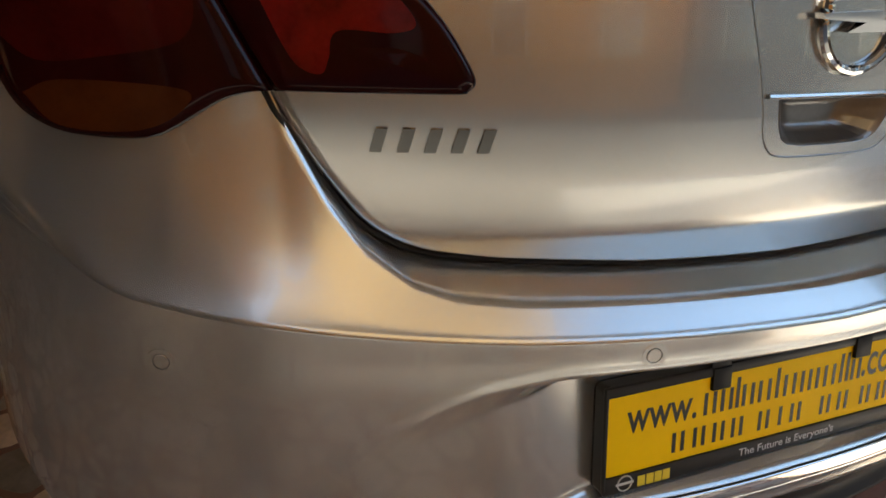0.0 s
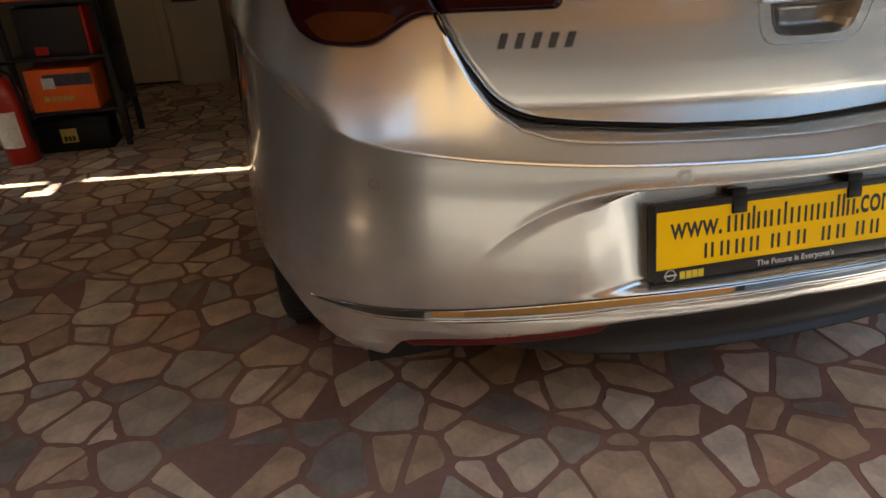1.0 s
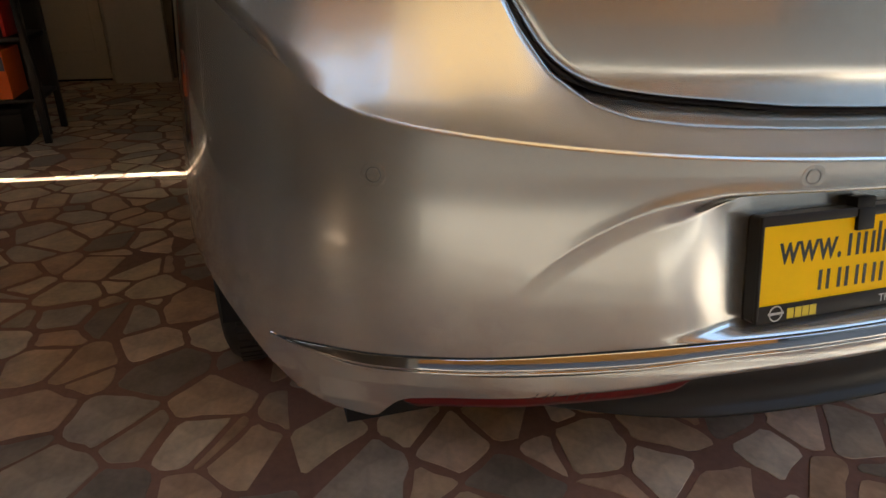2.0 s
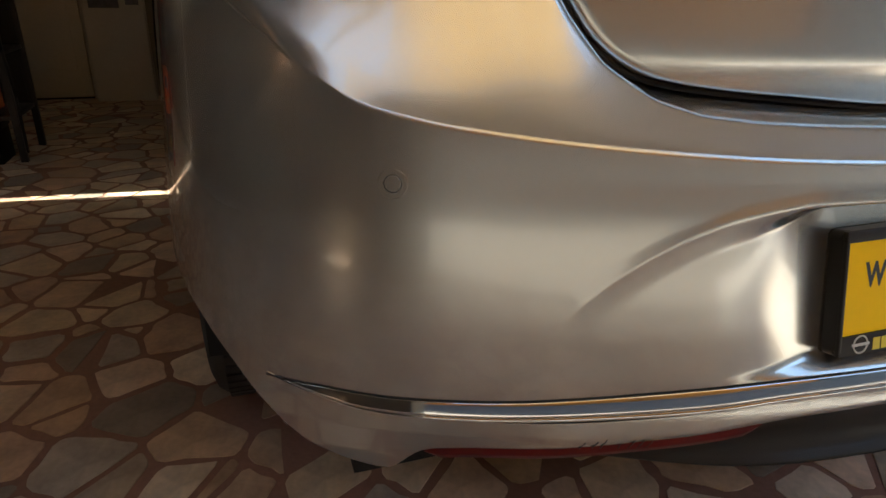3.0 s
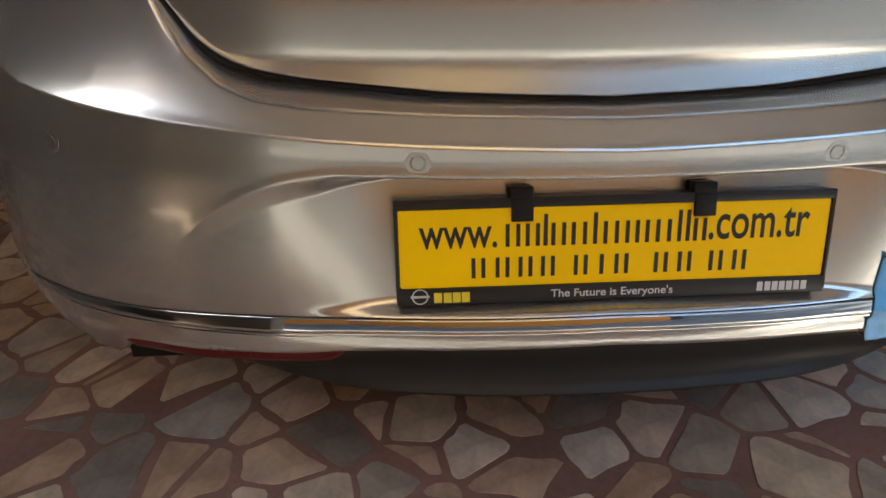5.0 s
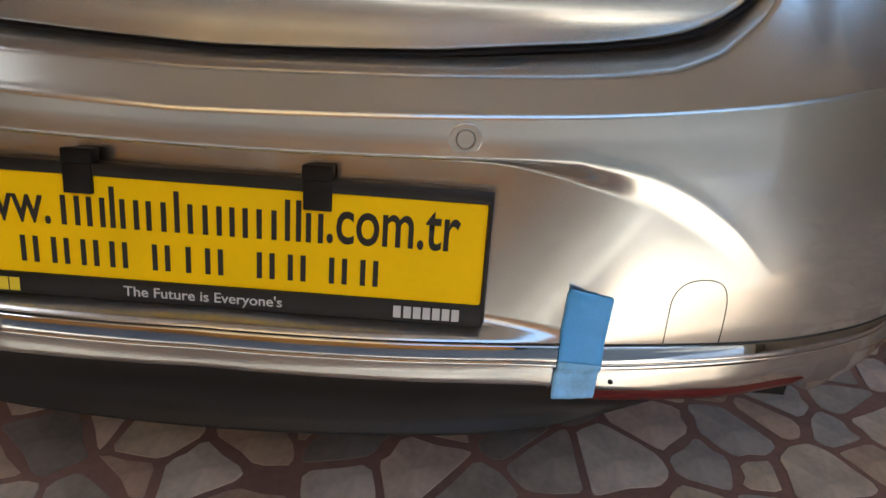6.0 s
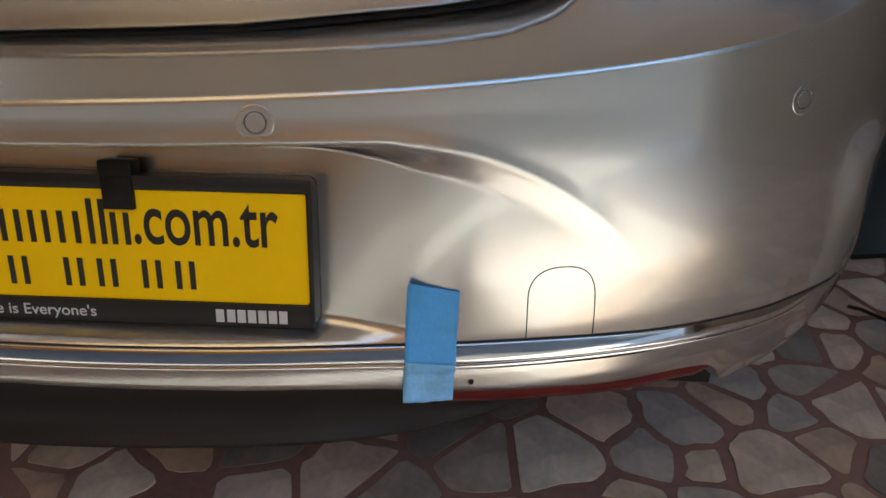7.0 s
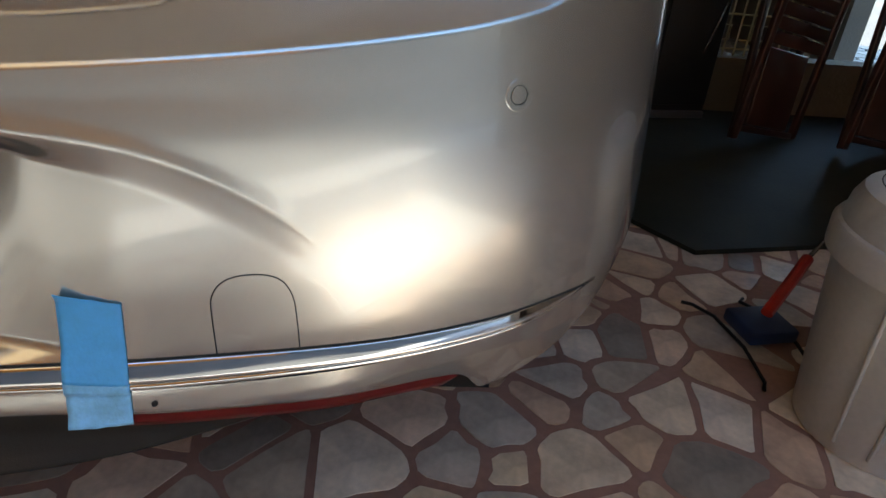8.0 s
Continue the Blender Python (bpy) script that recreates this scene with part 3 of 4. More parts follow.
def flank_low(y):
    for c in (WHEEL_Y, FRONT_Y):
        if abs(y - c) < 0.37:
            return 0.30 + math.sqrt(max(0.37**2 - (y - c) ** 2, 0.0)) * 0.98
    return 0.26


for side in (-1, 1):
    cols = []
    for y in np.linspace(0.50, 4.15, 160):
        lo = max(flank_low(y), 0.47) if y < 0.86 else flank_low(y)
        tuck = 0.10 * float(step((y - 3.9) / 0.5))
        zs = np.linspace(lo, 0.98, 18)
        cols.append([(side * (0.907 - tuck - float(np.interp(z, [0.2, 0.35, 0.55, 0.72, 0.80, 0.98], [0.03, 0.012, 0.0, 0.004, 0.010, 0.05]))), y, z) for z in zs])
    v, f = grid(cols)
    obj("flank", v, f, M["silver"], car, True)
    for c in (WHEEL_Y, FRONT_Y):
        cols = [[(side * x, c + 0.372 * math.cos(a), 0.30 + 0.366 * math.sin(a)) for x in (0.890, 0.80, 0.66)] for a in np.linspace(-0.1, math.pi + 0.1, 30)]
        v, f = grid(cols)
        obj("wheel_house", v, f, M["gap"], car)
# deck, roof and nose as one skin of cross sections
sections = [(0.14, 1.08, 0.56), (0.19, 1.11, 0.60), (0.40, 1.13, 0.66), (0.55, 1.15, 0.66), (1.0, 1.40, 0.58), (1.35, 1.475, 0.55), (2.2, 1.49, 0.55), (2.75, 1.40, 0.57), (3.35, 1.03, 0.68), (3.9, 0.93, 0.72), (4.25, 0.80, 0.68), (4.40, 0.62, 0.62), (4.42, 0.30, 0.60)]
cols = []
for y, top, w in sections:
    col = []
    for k in np.linspace(-1, 1, 25):
        a = abs(k)
        x = w * min(1, a / 0.7) if a < 0.7 else w + (min(0.86, 0.857 - 0.1 * max(0, y - 3.9) / 0.5) - w) * (a - 0.7) / 0.3
        z = top - 0.02 * (a / 0.7) ** 2 if a < 0.7 else top - 0.02 - (top - 0.02 - min(0.97, top - 0.02)) * (a - 0.7) / 0.3
        col.append((math.copysign(x, k), y, z))
    cols.append(col)
v, f = grid(cols)
obj("upper_body", v, f, M["silver"], car, True)
boxed("floor_pan", (-0.72, 0.72, 0.20, 4.3, 0.24, 0.30), M["gap"], car)


def wheel(side, y):
    w = new("wheel", None)
    w.parent = car
    m = Matrix.Translation((side * 0.80, y, WHEEL_R)) @ pose(0, 0, 0, 0, 90 * side, 0)
    bm = bmesh.new()
    lathe(bm, [(0.215, 0.095), (0.235, 0.103), (0.275, 0.104), (0.300, 0.094), (0.314, 0.076), (0.318, 0.055), (0.318, -0.055), (0.314, -0.076), (0.300, -0.094), (0.275, -0.104), (0.215, -0.095)], 64, m)
    part("tyre", bm, M["rubber"], w, smooth=True)
    for k in range(72):
        a = 2 * math.pi * k / 72
        tread_at = m @ pose(0, 0, 0, 0, 0, math.degrees(a)) @ Matrix.Translation((0.3185, 0, 0))
        if k == 0:
            treads = bmesh.new()
        for off in (-0.052, 0.0, 0.052):
            box(treads, -0.004, 0.003, -0.010, 0.010, off - 0.022, off + 0.022, m=tread_at)
    part("tread", treads, M["rubber"], w)
    bm = bmesh.new()
    lathe(bm, [(0.0, 0.05), (0.05, 0.055), (0.06, 0.03), (0.19, 0.05), (0.215, 0.09), (0.21, -0.09), (0.05, -0.06)], 40, m)
    part("rim", bm, M["rim"], w, smooth=True)


for side in (-1, 1):
    for y in (WHEEL_Y, FRONT_Y):
        wheel(side, y)


# parking sensors in the bumper
def on_face(x, z, out=0.0):
    s = float(s_of(x)) or 1e-9
    px, py = on_plan(s, float(face_d(s, z)) - out)
    return Vector((px, py, z))


def face_frame(x, z):
    p = on_face(x, z)
    u = (on_face(x + 0.006, z) - on_face(x - 0.006, z)).normalized()
    w = (on_face(x, z + 0.006) - on_face(x, z - 0.006)).normalized()
    n = u.cross(w).normalized()
    w = n.cross(u)
    return Matrix.Translation(p) @ Matrix((u, w, n)).transposed().to_4x4()


for x, z in ((-0.692, 0.644), (-0.235, 0.648), (0.235, 0.648), (0.692, 0.642)):
    m = face_frame(x, z) @ Matrix.Diagonal((0.74, 0.74, 0.8, 1))
    sensor = new("parking_sensor", None)
    sensor.parent = car
    bm = bmesh.new()
    lathe(bm, [(0.0190, -0.001), (0.0186, 0.0003), (0.0178, 0.0006), (0.0124, 0.0006), (0.0118, -0.002)], 36, m)
    part("collar", bm, M["silver"], sensor, smooth=True, crease=12)
    bm = bmesh.new()
    lathe(bm, [(0.0116, -0.0005), (0.0113, 0.0007), (0.0106, 0.0007), (0.0102, -0.0002)], 36, m)
    part("groove", bm, M["badge"], sensor, smooth=True)
    bm = bmesh.new()
    lathe(bm, [(0.0102, -0.001), (0.0102, 0.0004), (0.0098, 0.0008), (0.0, 0.0008)], 36, m)
    part("sensor_face", bm, M["silver"], sensor, smooth=True, crease=12)

# towing-eye cover: a fine seam
bm = bmesh.new()
arch = smooth_line([(0.448, chrome_top(0.45)), (0.4475, 0.476), (0.4485, 0.494), (0.456, 0.506), (0.469, 0.511), (0.488, 0.510), (0.501, 0.503), (0.508, 0.489), (0.5105, 0.470), (0.512, chrome_top(0.515))], 5)
tube(bm, [on_face(x, z, -0.0001) for x, z in arch], 0.0006, 6)
part("tow_cover_seam", bm, M["gap"], car)
# scuffs under the strip
bm = bmesh.new()
rng = random.Random(4)
for k in range(7):
    x0 = -0.515 + 0.011 * k + rng.uniform(-0.004, 0.004)
    tube(bm, [on_face(x0, 0.376, 0.0002), on_face(x0 + 0.006, 0.384 + rng.uniform(0, 0.012), 0.0002)], 0.0005, 4)
part("scuff", bm, M["plastic"], car, "short dark scuff marks")
bm = bmesh.new()
bmesh.ops.create_icosphere(bm, subdivisions=2, radius=0.0028, matrix=face_frame(0.398, 0.402))
part("chip", bm, M["plastic"], car, smooth=True)

# ---- plate holder with its card ----
TILT_V = Vector((0, 0.211, 1)).normalized()
PLATE = Matrix.Translation((0, -0.0135, 0.5295)) @ Matrix((Vector((1, 0, 0)), TILT_V, Vector((1, 0, 0)).cross(TILT_V))).transposed().to_4x4()
holder = thing("plate_holder", "black plastic plate holder with yellow advertising card and two clips", "plate holder")


def rounded(w, h, r, n=5):
    pts = []
    for cx, cy, a0 in ((w / 2 - r, h / 2 - r, 0), (-w / 2 + r, h / 2 - r, 90), (-w / 2 + r, -h / 2 + r, 180), (w / 2 - r, -h / 2 + r, 270)):
        pts += [(cx + r * math.cos(radians(a0 + 90 * k / n)), cy + r * math.sin(radians(a0 + 90 * k / n))) for k in range(n + 1)]
    return pts


bm = bmesh.new()
slab(bm, rounded(0.531, 0.131, 0.008), -0.016, 0.0)
r = bmesh.ops.bevel(bm, geom=[e for e in bm.edges if abs(e.verts[0].co.z) < 1e-5 and abs(e.verts[1].co.z) < 1e-5], offset=0.003, segments=3, affect="EDGES")
bmesh.ops.transform(bm, matrix=PLATE, verts=bm.verts)
part("holder_frame", bm, M["holder"], holder, smooth=True)
bm = bmesh.new()
slab(bm, [(x, y + 0.0055) for x, y in rounded(0.521, 0.0985, 0.004)], 0.0004, 0.0012, PLATE)
part("card", bm, M["yellow"], holder, "yellow advertising card")
bm = bmesh.new()
for x0, x1, y0, y1 in ((-0.2655, 0.2655, 0.0535, 0.0655), (-0.2655, -0.2612, -0.06, 0.06), (0.2612, 0.2655, -0.06, 0.06)):
    box(bm, x0, x1, y0, y1, -0.002, 0.0042, 0.0015, PLATE)
part("rim_strip", bm, M["holder"], holder, smooth=True)
bm = bmesh.new()
box(bm, -0.2645, 0.2645, -0.0645, -0.0432, -0.002, 0.0040, 0.0015, PLATE)
band = part("holder_band", bm, M["holder"], holder, smooth=True)
for x in (-0.1135, 0.1055):
    bm = bmesh.new()
    box(bm, x - 0.013, x + 0.013, 0.037, 0.064, 0.001, 0.0062, 0.001, PLATE)
    box(bm, x - 0.015, x + 0.013, 0.060, 0.0775, -0.012, 0.0045, 0.0015, PLATE @ Matrix.Translation((0, 0, 0)) @ pose(0, 0, 0))
    part("clip", bm, M["black"], holder, "black plastic clip", smooth=True)
on_card = PLATE @ Matrix.Translation((0, 0, 0.0016))
PXM = 0.531 / 819.0


def at_card(px, py):
    return ((px - 832.5) * PXM, (439 - py) * PXM)


card_print = new("card_print", None)
card_print.parent = holder
x0, y0 = at_card(468, 431)
lettering("lettering", "www.", M["ink"], card_print, on_card @ Matrix.Translation((x0, y0, 0)), 144 * PXM, 41 * PXM)
x0, y0 = at_card(1008, 429)
lettering("lettering", ".com.tr", M["ink"], card_print, on_card @ Matrix.Translation((x0, y0, 0)), 190 * PXM, 58 * PXM)


def bars(rows, material, parent, z=0.0):
    """Plain upright bars in place of characters: left, right, top, bottom on the card."""
    for a, b, top, low in rows:
        (xa, ya), (xb, yb) = at_card(a, low), at_card(b, top)
        bm = bmesh.new()
        box(bm, xa, xb, ya, yb, 0.0, 0.0003, m=on_card @ Matrix.Translation((0, 0, z)))
        part("bar", bm, material, parent)


def stems(a, b, top, low, w):
    """Slim upright bars that fill a character's width."""
    n = 1 if b - a < 18 else 2 if b - a < 38 else 3
    if n == 1:
        return [((a + b - w) / 2, (a + b + w) / 2, top, low)]
    return [(a + (b - a - w) * k / (n - 1), a + (b - a - w) * k / (n - 1) + w, top, low) for k in range(n)]


name_bars, px = [], 624
for w, tall in ((34, 0), (33, 0), (8, 1), (34, 0), (36, 0), (17, 1), (36, 0), (56, 0), (36, 0), (17, 1), (8, 1), (31, 0)):
    name_bars += stems(px + 0.1 * w, px + 0.9 * w, 370 if tall else 387, 430, 7.5)
    px += w + 3.3
bars(name_bars, M["ink"], card_print)
for k, a in enumerate((561, 606, 649, 691, 753, 800, 830, 905, 950, 1010, 1055)):
    bars(stems(a + 3, a + (29 if k != 5 else 14), 450, 489, 7.5), M["ink"], card_print)
band_print = new("band_print", None)
band_print.parent = holder
bars([(a, a + 15, 514, 534) for a in (493, 511, 528, 545)], M["yellow_ink"], band_print, 0.0028)
bars([(a, a + 11, 514, 532) for a in (1109, 1124, 1138, 1152, 1166, 1180, 1194)], M["white_ink"], band_print, 0.0028)
x0, y0 = at_card(713, 535)
lettering("lettering", "The Future is Everyone's", M["white_ink"], band_print, on_card @ Matrix.Translation((x0, y0, 0.0028)), 233 * PXM, 21 * PXM)
bm = bmesh.new()
x0, y0 = at_card(467, 521)
tube(bm, [on_card @ Vector((x0 + 0.0092 * math.cos(a), y0 + 0.0092 * math.sin(a), 0.0028)) for a in np.linspace(0, 2 * math.pi, 28, endpoint=False)], 0.0009, 5, True)
part("ring_mark", bm, M["white_ink"], band_print)
bm = bmesh.new()
box(bm, x0 - 0.0115, x0 + 0.0115, y0 - 0.0014, y0 + 0.0014, 0.0026, 0.0034, m=on_card)
part("ring_bar", bm, M["white_ink"], band_print)

# ---- blue tape ----
cols = []
for i, a in enumerate(np.linspace(0, 1, 12)):
    col = []
    for j, b in enumerate(np.linspace(0, 1, 40)):
        top, low = (0.344 + 0.043 * a, 0.509 - 0.012 * a), (0.336 + 0.045 * a, 0.391 - 0.006 * a)
        x, z = low[0] + (top[0] - low[0]) * b, low[1] + (top[1] - low[1]) * b
        s = float(s_of(x))
        d = float(face_d(s, z))
        # drawn tight over the chrome strip
        cz = chrome_zs(s)
        cd = chrome_ds(s, cz)[1:-1]
        lift = max(0.0, d - float(np.min(cd + 0.6 * np.abs(cz[1:-1] - z))))
        curl = 0.006 * max(0, (b - 0.93) / 0.07) * (1 - a) ** 2 + 0.004 * max(0, (0.08 - b) / 0.08) * (1 - a)
        wrinkle = (0.0007 + 0.0012 * max(0.0, 0.35 - b)) * noise.noise(Vector((a * 3, b * 9, 0.3)))
        p = on_plan(s, d - 0.0014 - lift - curl - abs(wrinkle))
        col.append((p[0], p[1], z + 0.0012 * noise.noise(Vector((a * 6, 0.0, 2.0))) * (b < 0.03 or b > 0.97)))
    cols.append(col)
tape = thing("masking_tape", "strip of bright blue masking tape over the bumper strip", "tape")
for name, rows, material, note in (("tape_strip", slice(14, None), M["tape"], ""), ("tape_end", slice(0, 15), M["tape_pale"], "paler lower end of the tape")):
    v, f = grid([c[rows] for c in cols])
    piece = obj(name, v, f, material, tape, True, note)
    sol = piece.modifiers.new("thick", "SOLIDIFY")
    sol.thickness, sol.offset = 0.0004, 1.0

# ---- room ----
X0, X1, Y0, Y1, H, TH = -3.4, 3.1, -1.2, 4.65, 2.9, 0.12


def wall(name, boxes, material, label):
    bm = bmesh.new()
    for b in boxes:
        box(bm, *b)
    return tagged(part(name, bm, material), label, "wall", kind="structure")


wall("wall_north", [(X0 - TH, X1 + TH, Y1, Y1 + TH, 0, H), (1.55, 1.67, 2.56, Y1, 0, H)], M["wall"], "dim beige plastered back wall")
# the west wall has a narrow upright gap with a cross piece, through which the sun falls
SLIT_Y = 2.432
# Small opening near y -1 is unseen, added for a glint on the bumper
wall("wall_west", [(X0 - TH, X0, Y0, -1.10, 0, H), (X0 - TH, X0, -1.10, -0.86, 0, 0.74), (X0 - TH, X0, -1.10, -0.86, 1.0, H), (X0 - TH, X0, -0.86, SLIT_Y - 0.42, 0, H), (X0 - TH, X0, SLIT_Y + 0.058, Y1, 0, H), (X0 - 0.03, X0, SLIT_Y - 0.42, SLIT_Y, 0, 0.93), (X0 - 0.03, X0, SLIT_Y - 0.42, SLIT_Y - 0.15, 0.93, 1.03), (X0 - 0.03, X0, SLIT_Y - 0.09, SLIT_Y, 0.93, 0.98), (X0 - 0.03, X0, SLIT_Y - 0.42, SLIT_Y, 1.03, 2.2), (X0 - TH, X0, SLIT_Y - 0.42, SLIT_Y + 0.058, 2.2, H), (X0 - 0.02, X0, SLIT_Y, SLIT_Y + 0.058, 0.98, 1.08)], M["wall"], "dim beige plastered wall with a narrow gap and an added opening for a glint")
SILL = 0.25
# Rear part, like the north wall's east end, is added to dim the pavers
wall("wall_east", [(X1, X1 + TH, Y0, 2.44, 0, H), (X1, X1 + TH, 3.2, Y1, 0, H), (X1, X1 + TH, 2.56, 3.2, 1.5, H)], M["wall"], "dim plastered side wall, its unseen rear part added to cut daylight")
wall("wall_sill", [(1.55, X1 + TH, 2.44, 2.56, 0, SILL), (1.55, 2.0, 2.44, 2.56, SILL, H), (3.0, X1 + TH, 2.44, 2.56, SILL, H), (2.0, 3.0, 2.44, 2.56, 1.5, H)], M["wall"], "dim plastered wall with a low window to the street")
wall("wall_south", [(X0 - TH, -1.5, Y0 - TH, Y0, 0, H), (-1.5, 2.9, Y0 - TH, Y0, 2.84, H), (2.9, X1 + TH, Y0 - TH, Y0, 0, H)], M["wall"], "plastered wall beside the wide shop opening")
bm = bmesh.new()
# Unseen opening, added to let a sun patch onto the floor
SUN_HOLE = (-3.35, -2.25, -0.95, -0.10)
for bx in ((X0 - TH, X1 + TH, Y0 - TH, SUN_HOLE[2], H, H + 0.05), (X0 - TH, X1 + TH, SUN_HOLE[3], Y1 + TH, H, H + 0.05), (X0 - TH, SUN_HOLE[0], SUN_HOLE[2], SUN_HOLE[3], H, H + 0.05), (SUN_HOLE[1], X1 + TH, SUN_HOLE[2], SUN_HOLE[3], H, H + 0.05)):
    box(bm, *bx)
tagged(part("ceiling", bm, M["ceil"]), "plain pale plastered ceiling with an added opening for a sun patch", "ceiling", kind="structure")
bm = bmesh.new()
box(bm, -400, 400, -400, 400, -0.30, -0.03)
tagged(part("ground", bm, M["ground"]), "grey street surface outside", "ground", kind="structure")
floor = boxed("floor", (X0, X1, Y0 - 0.25, Y1, -0.05, 0.0), M["grout"])
tagged(floor, "crazy-paved floor of marble pieces in red mortar", "floor", kind="structure")

# Unseen ground added in three tones, paler to the right for more bounce
bm = bmesh.new()
box(bm, -3.6, 0.15, -2.6, Y0 - 0.26, -0.04, -0.006)
tagged(part("forecourt", bm, M["apron"]), "unseen grey concrete forecourt added before the opening", "forecourt", kind="structure")
bm = bmesh.new()
box(bm, 0.151, 0.999, -2.05, Y0 - 0.26, -0.04, -0.007)
tagged(part("drain_strip", bm, M["strip"]), "unseen light grey strip added along the pavement to bounce light", "strip", kind="structure")

# Unseen awning, added so sun through its canvas gives tan reflections
awning = thing("awning", "unseen ochre canvas awning added before the opening for warm reflections", "awning", (-0.55, Y0 - TH, 2.80))
cols = [[(x, -1.75 * t, -0.42 * t - 0.05 * math.sin(math.pi * t) - 0.012 * math.sin(9 * x)) for t in np.linspace(0, 1, 12)] for x in np.linspace(-0.85, 0.95, 30)]
v, f = grid(cols)
obj("canvas", v, f, M["awning"], awning, True)
bm = bmesh.new()
tube(bm, [(-0.87, -1.76, -0.43), (0.97, -1.76, -0.43)], 0.02, 8)
part("front_bar", bm, M["iron"], awning)
for x in (-0.84, 0.94):
    bm = bmesh.new()
    tube(bm, [(x, 0.0, -0.45), (x, -1.74, -0.44)], 0.014, 8)
    part("arm", bm, M["iron"], awning)

# Palest of the added ground pieces, bounces light onto the right side
bm = bmesh.new()
box(bm, 1.0, 4.2, -2.05, Y0 - 0.26, -0.04, -0.008)
tagged(part("pavement", bm, M["bounce_slab"]), "unseen pale pavement added beside the opening to bounce light", "pavement", kind="structure")

# Unseen pale slab, added to bounce light onto the bumper's right corner
bm = bmesh.new()
box(bm, 0.95, 2.6, Y0, -0.62, 0.0, 0.012)
tagged(part("threshold", bm, M["bounce_slab"]), "unseen pale slab added inside the opening to bounce light on the bumper", "threshold", kind="structure")

# unseen house added for orange in the chrome, with storeys and openings
house = thing("house", "unseen ochre house with pale-trimmed windows, added for orange reflections", "house", (-4.0, -8.5, -0.03))
boxed("house_wall", (-8.0, 8.2, -3.0, 0.0, 0, 6.4), M["facade"], house)
boxed("roof", (-8.3, 8.5, -3.3, 0.35, 6.4, 6.65), M["facade_trim"], house)
for zz in (1.1, 4.0):
    for k in range(6):
        xx = -7.2 + 2.65 * k
        w = boxed("window", (xx, xx + 0.95, -0.02, 0.05, zz, zz + 1.4), M["facade_trim"], house)
        boxed("pane", (xx + 0.07, xx + 0.88, 0.03, 0.058, zz + 0.07, zz + 1.33), M["glass"], w)

# Unseen house, added to block the sun from the street
shade_house = thing("house", "unseen ochre house added beside the forecourt to shade the street", "house", (-4.6, -2.5, -0.03))
boxed("house_wall", (-6.0, 0.0, -6.6, 0.0, 0, 7.6), M["facade"], shade_house)
boxed("roof", (-6.3, 0.3, -6.9, 0.3, 7.6, 7.85), M["facade_trim"], shade_house)
for zz in (1.1, 4.3):
    for yy in (-5.8, -4.0, -2.2):
        w = boxed("window", (-0.02, 0.05, yy, yy + 0.95, zz, zz + 1.4), M["facade_trim"], shade_house)
        boxed("pane", (0.03, 0.058, yy + 0.07, yy + 0.88, zz + 0.07, zz + 1.33), M["glass"], w)
# Unseen grey row, added to keep bright horizon sky out of reflections
for x0, x1, top, y in ((4.8, 30.0, 6.5, -9.0),):
    row = thing("terrace_house", "unseen grey terrace added across the street to block the horizon sky", "house", (x0, y, -0.03), group="street houses")
    boxed("house_wall", (0, x1 - x0, -4, 0, 0, top), M["grey_render"], row)
    boxed("roof", (-0.3, x1 - x0 + 0.3, -4.3, 0.3, top, top + 0.25), M["facade_trim"], row)
    for k in range(int((x1 - x0) / 3)):
        for zz in (1.0, 4.0):
            w = boxed("window", (1 + 3 * k, 2.1 + 3 * k, -0.02, 0.05, zz, zz + 1.5), M["facade_trim"], row)
            boxed("pane", (1.08 + 3 * k, 2.02 + 3 * k, 0.03, 0.058, zz + 0.07, zz + 1.43), M["glass"], w)

# pavement outside the low window, laid in six-sided pavers
verts, faces = [], []
R6 = 0.105
for i in range(18):
    for j in range(10):
        cx, cy = 1.79 + i * R6 * 1.5, 2.68 + (j + 0.5 * (i % 2)) * R6 * math.sqrt(3)
        base = len(verts)
        for zz, rr in ((0.0, 1.0), (0.03, 0.95)):
            verts += [(cx + rr * (R6 - 0.009) * math.cos(k * math.pi / 3), cy + rr * (R6 - 0.009) * math.sin(k * math.pi / 3), zz) for k in range(6)]
        faces.append(tuple(base + 6 + k for k in range(6)))
        faces += [(base + k, base + (k + 1) % 6, base + 6 + (k + 1) % 6, base + 6 + k) for k in range(6)]
tagged(obj("pavement_pavers", verts, faces, M["paver"]), "pale six-sided concrete pavers in daylight", "pavers", kind="stuff")

# iron grille in the low window
grille = thing("window_grille", "pale gold painted iron grille of squares and bars", "grille", (2.0, 2.50, SILL))
for k in range(10):
    bm = bmesh.new()
    tube(bm, [(0.02 + 0.052 * k, 0, 0.0), (0.02 + 0.052 * k, 0, 1.25)], 0.005, 6)
    part("upright", bm, M["iron"], grille)
for k in range(8):
    bm = bmesh.new()
    tube(bm, [(0.0, 0.008, 0.03 + 0.15 * k), (0.5, 0.008, 0.03 + 0.15 * k)], 0.005, 6)
    part("crossbar", bm, M["iron"], grille)
for k in range(5):
    for j in range(3):
        bm = bmesh.new()
        x, z, h = 0.046 + 0.104 * k, 0.105 + 0.3 * j, 0.032
        tube(bm, [(x - h, -0.008, z - h), (x + h, -0.008, z - h), (x + h, -0.008, z + h), (x - h, -0.008, z + h)], 0.004, 6, True)
        part("square", bm, M["iron"], grille)

# ---- back of the shop ----
door = thing("door_1", "closed cream painted door at the back", "door", (-1.95, Y1 - 0.04, 0), kind="structure")
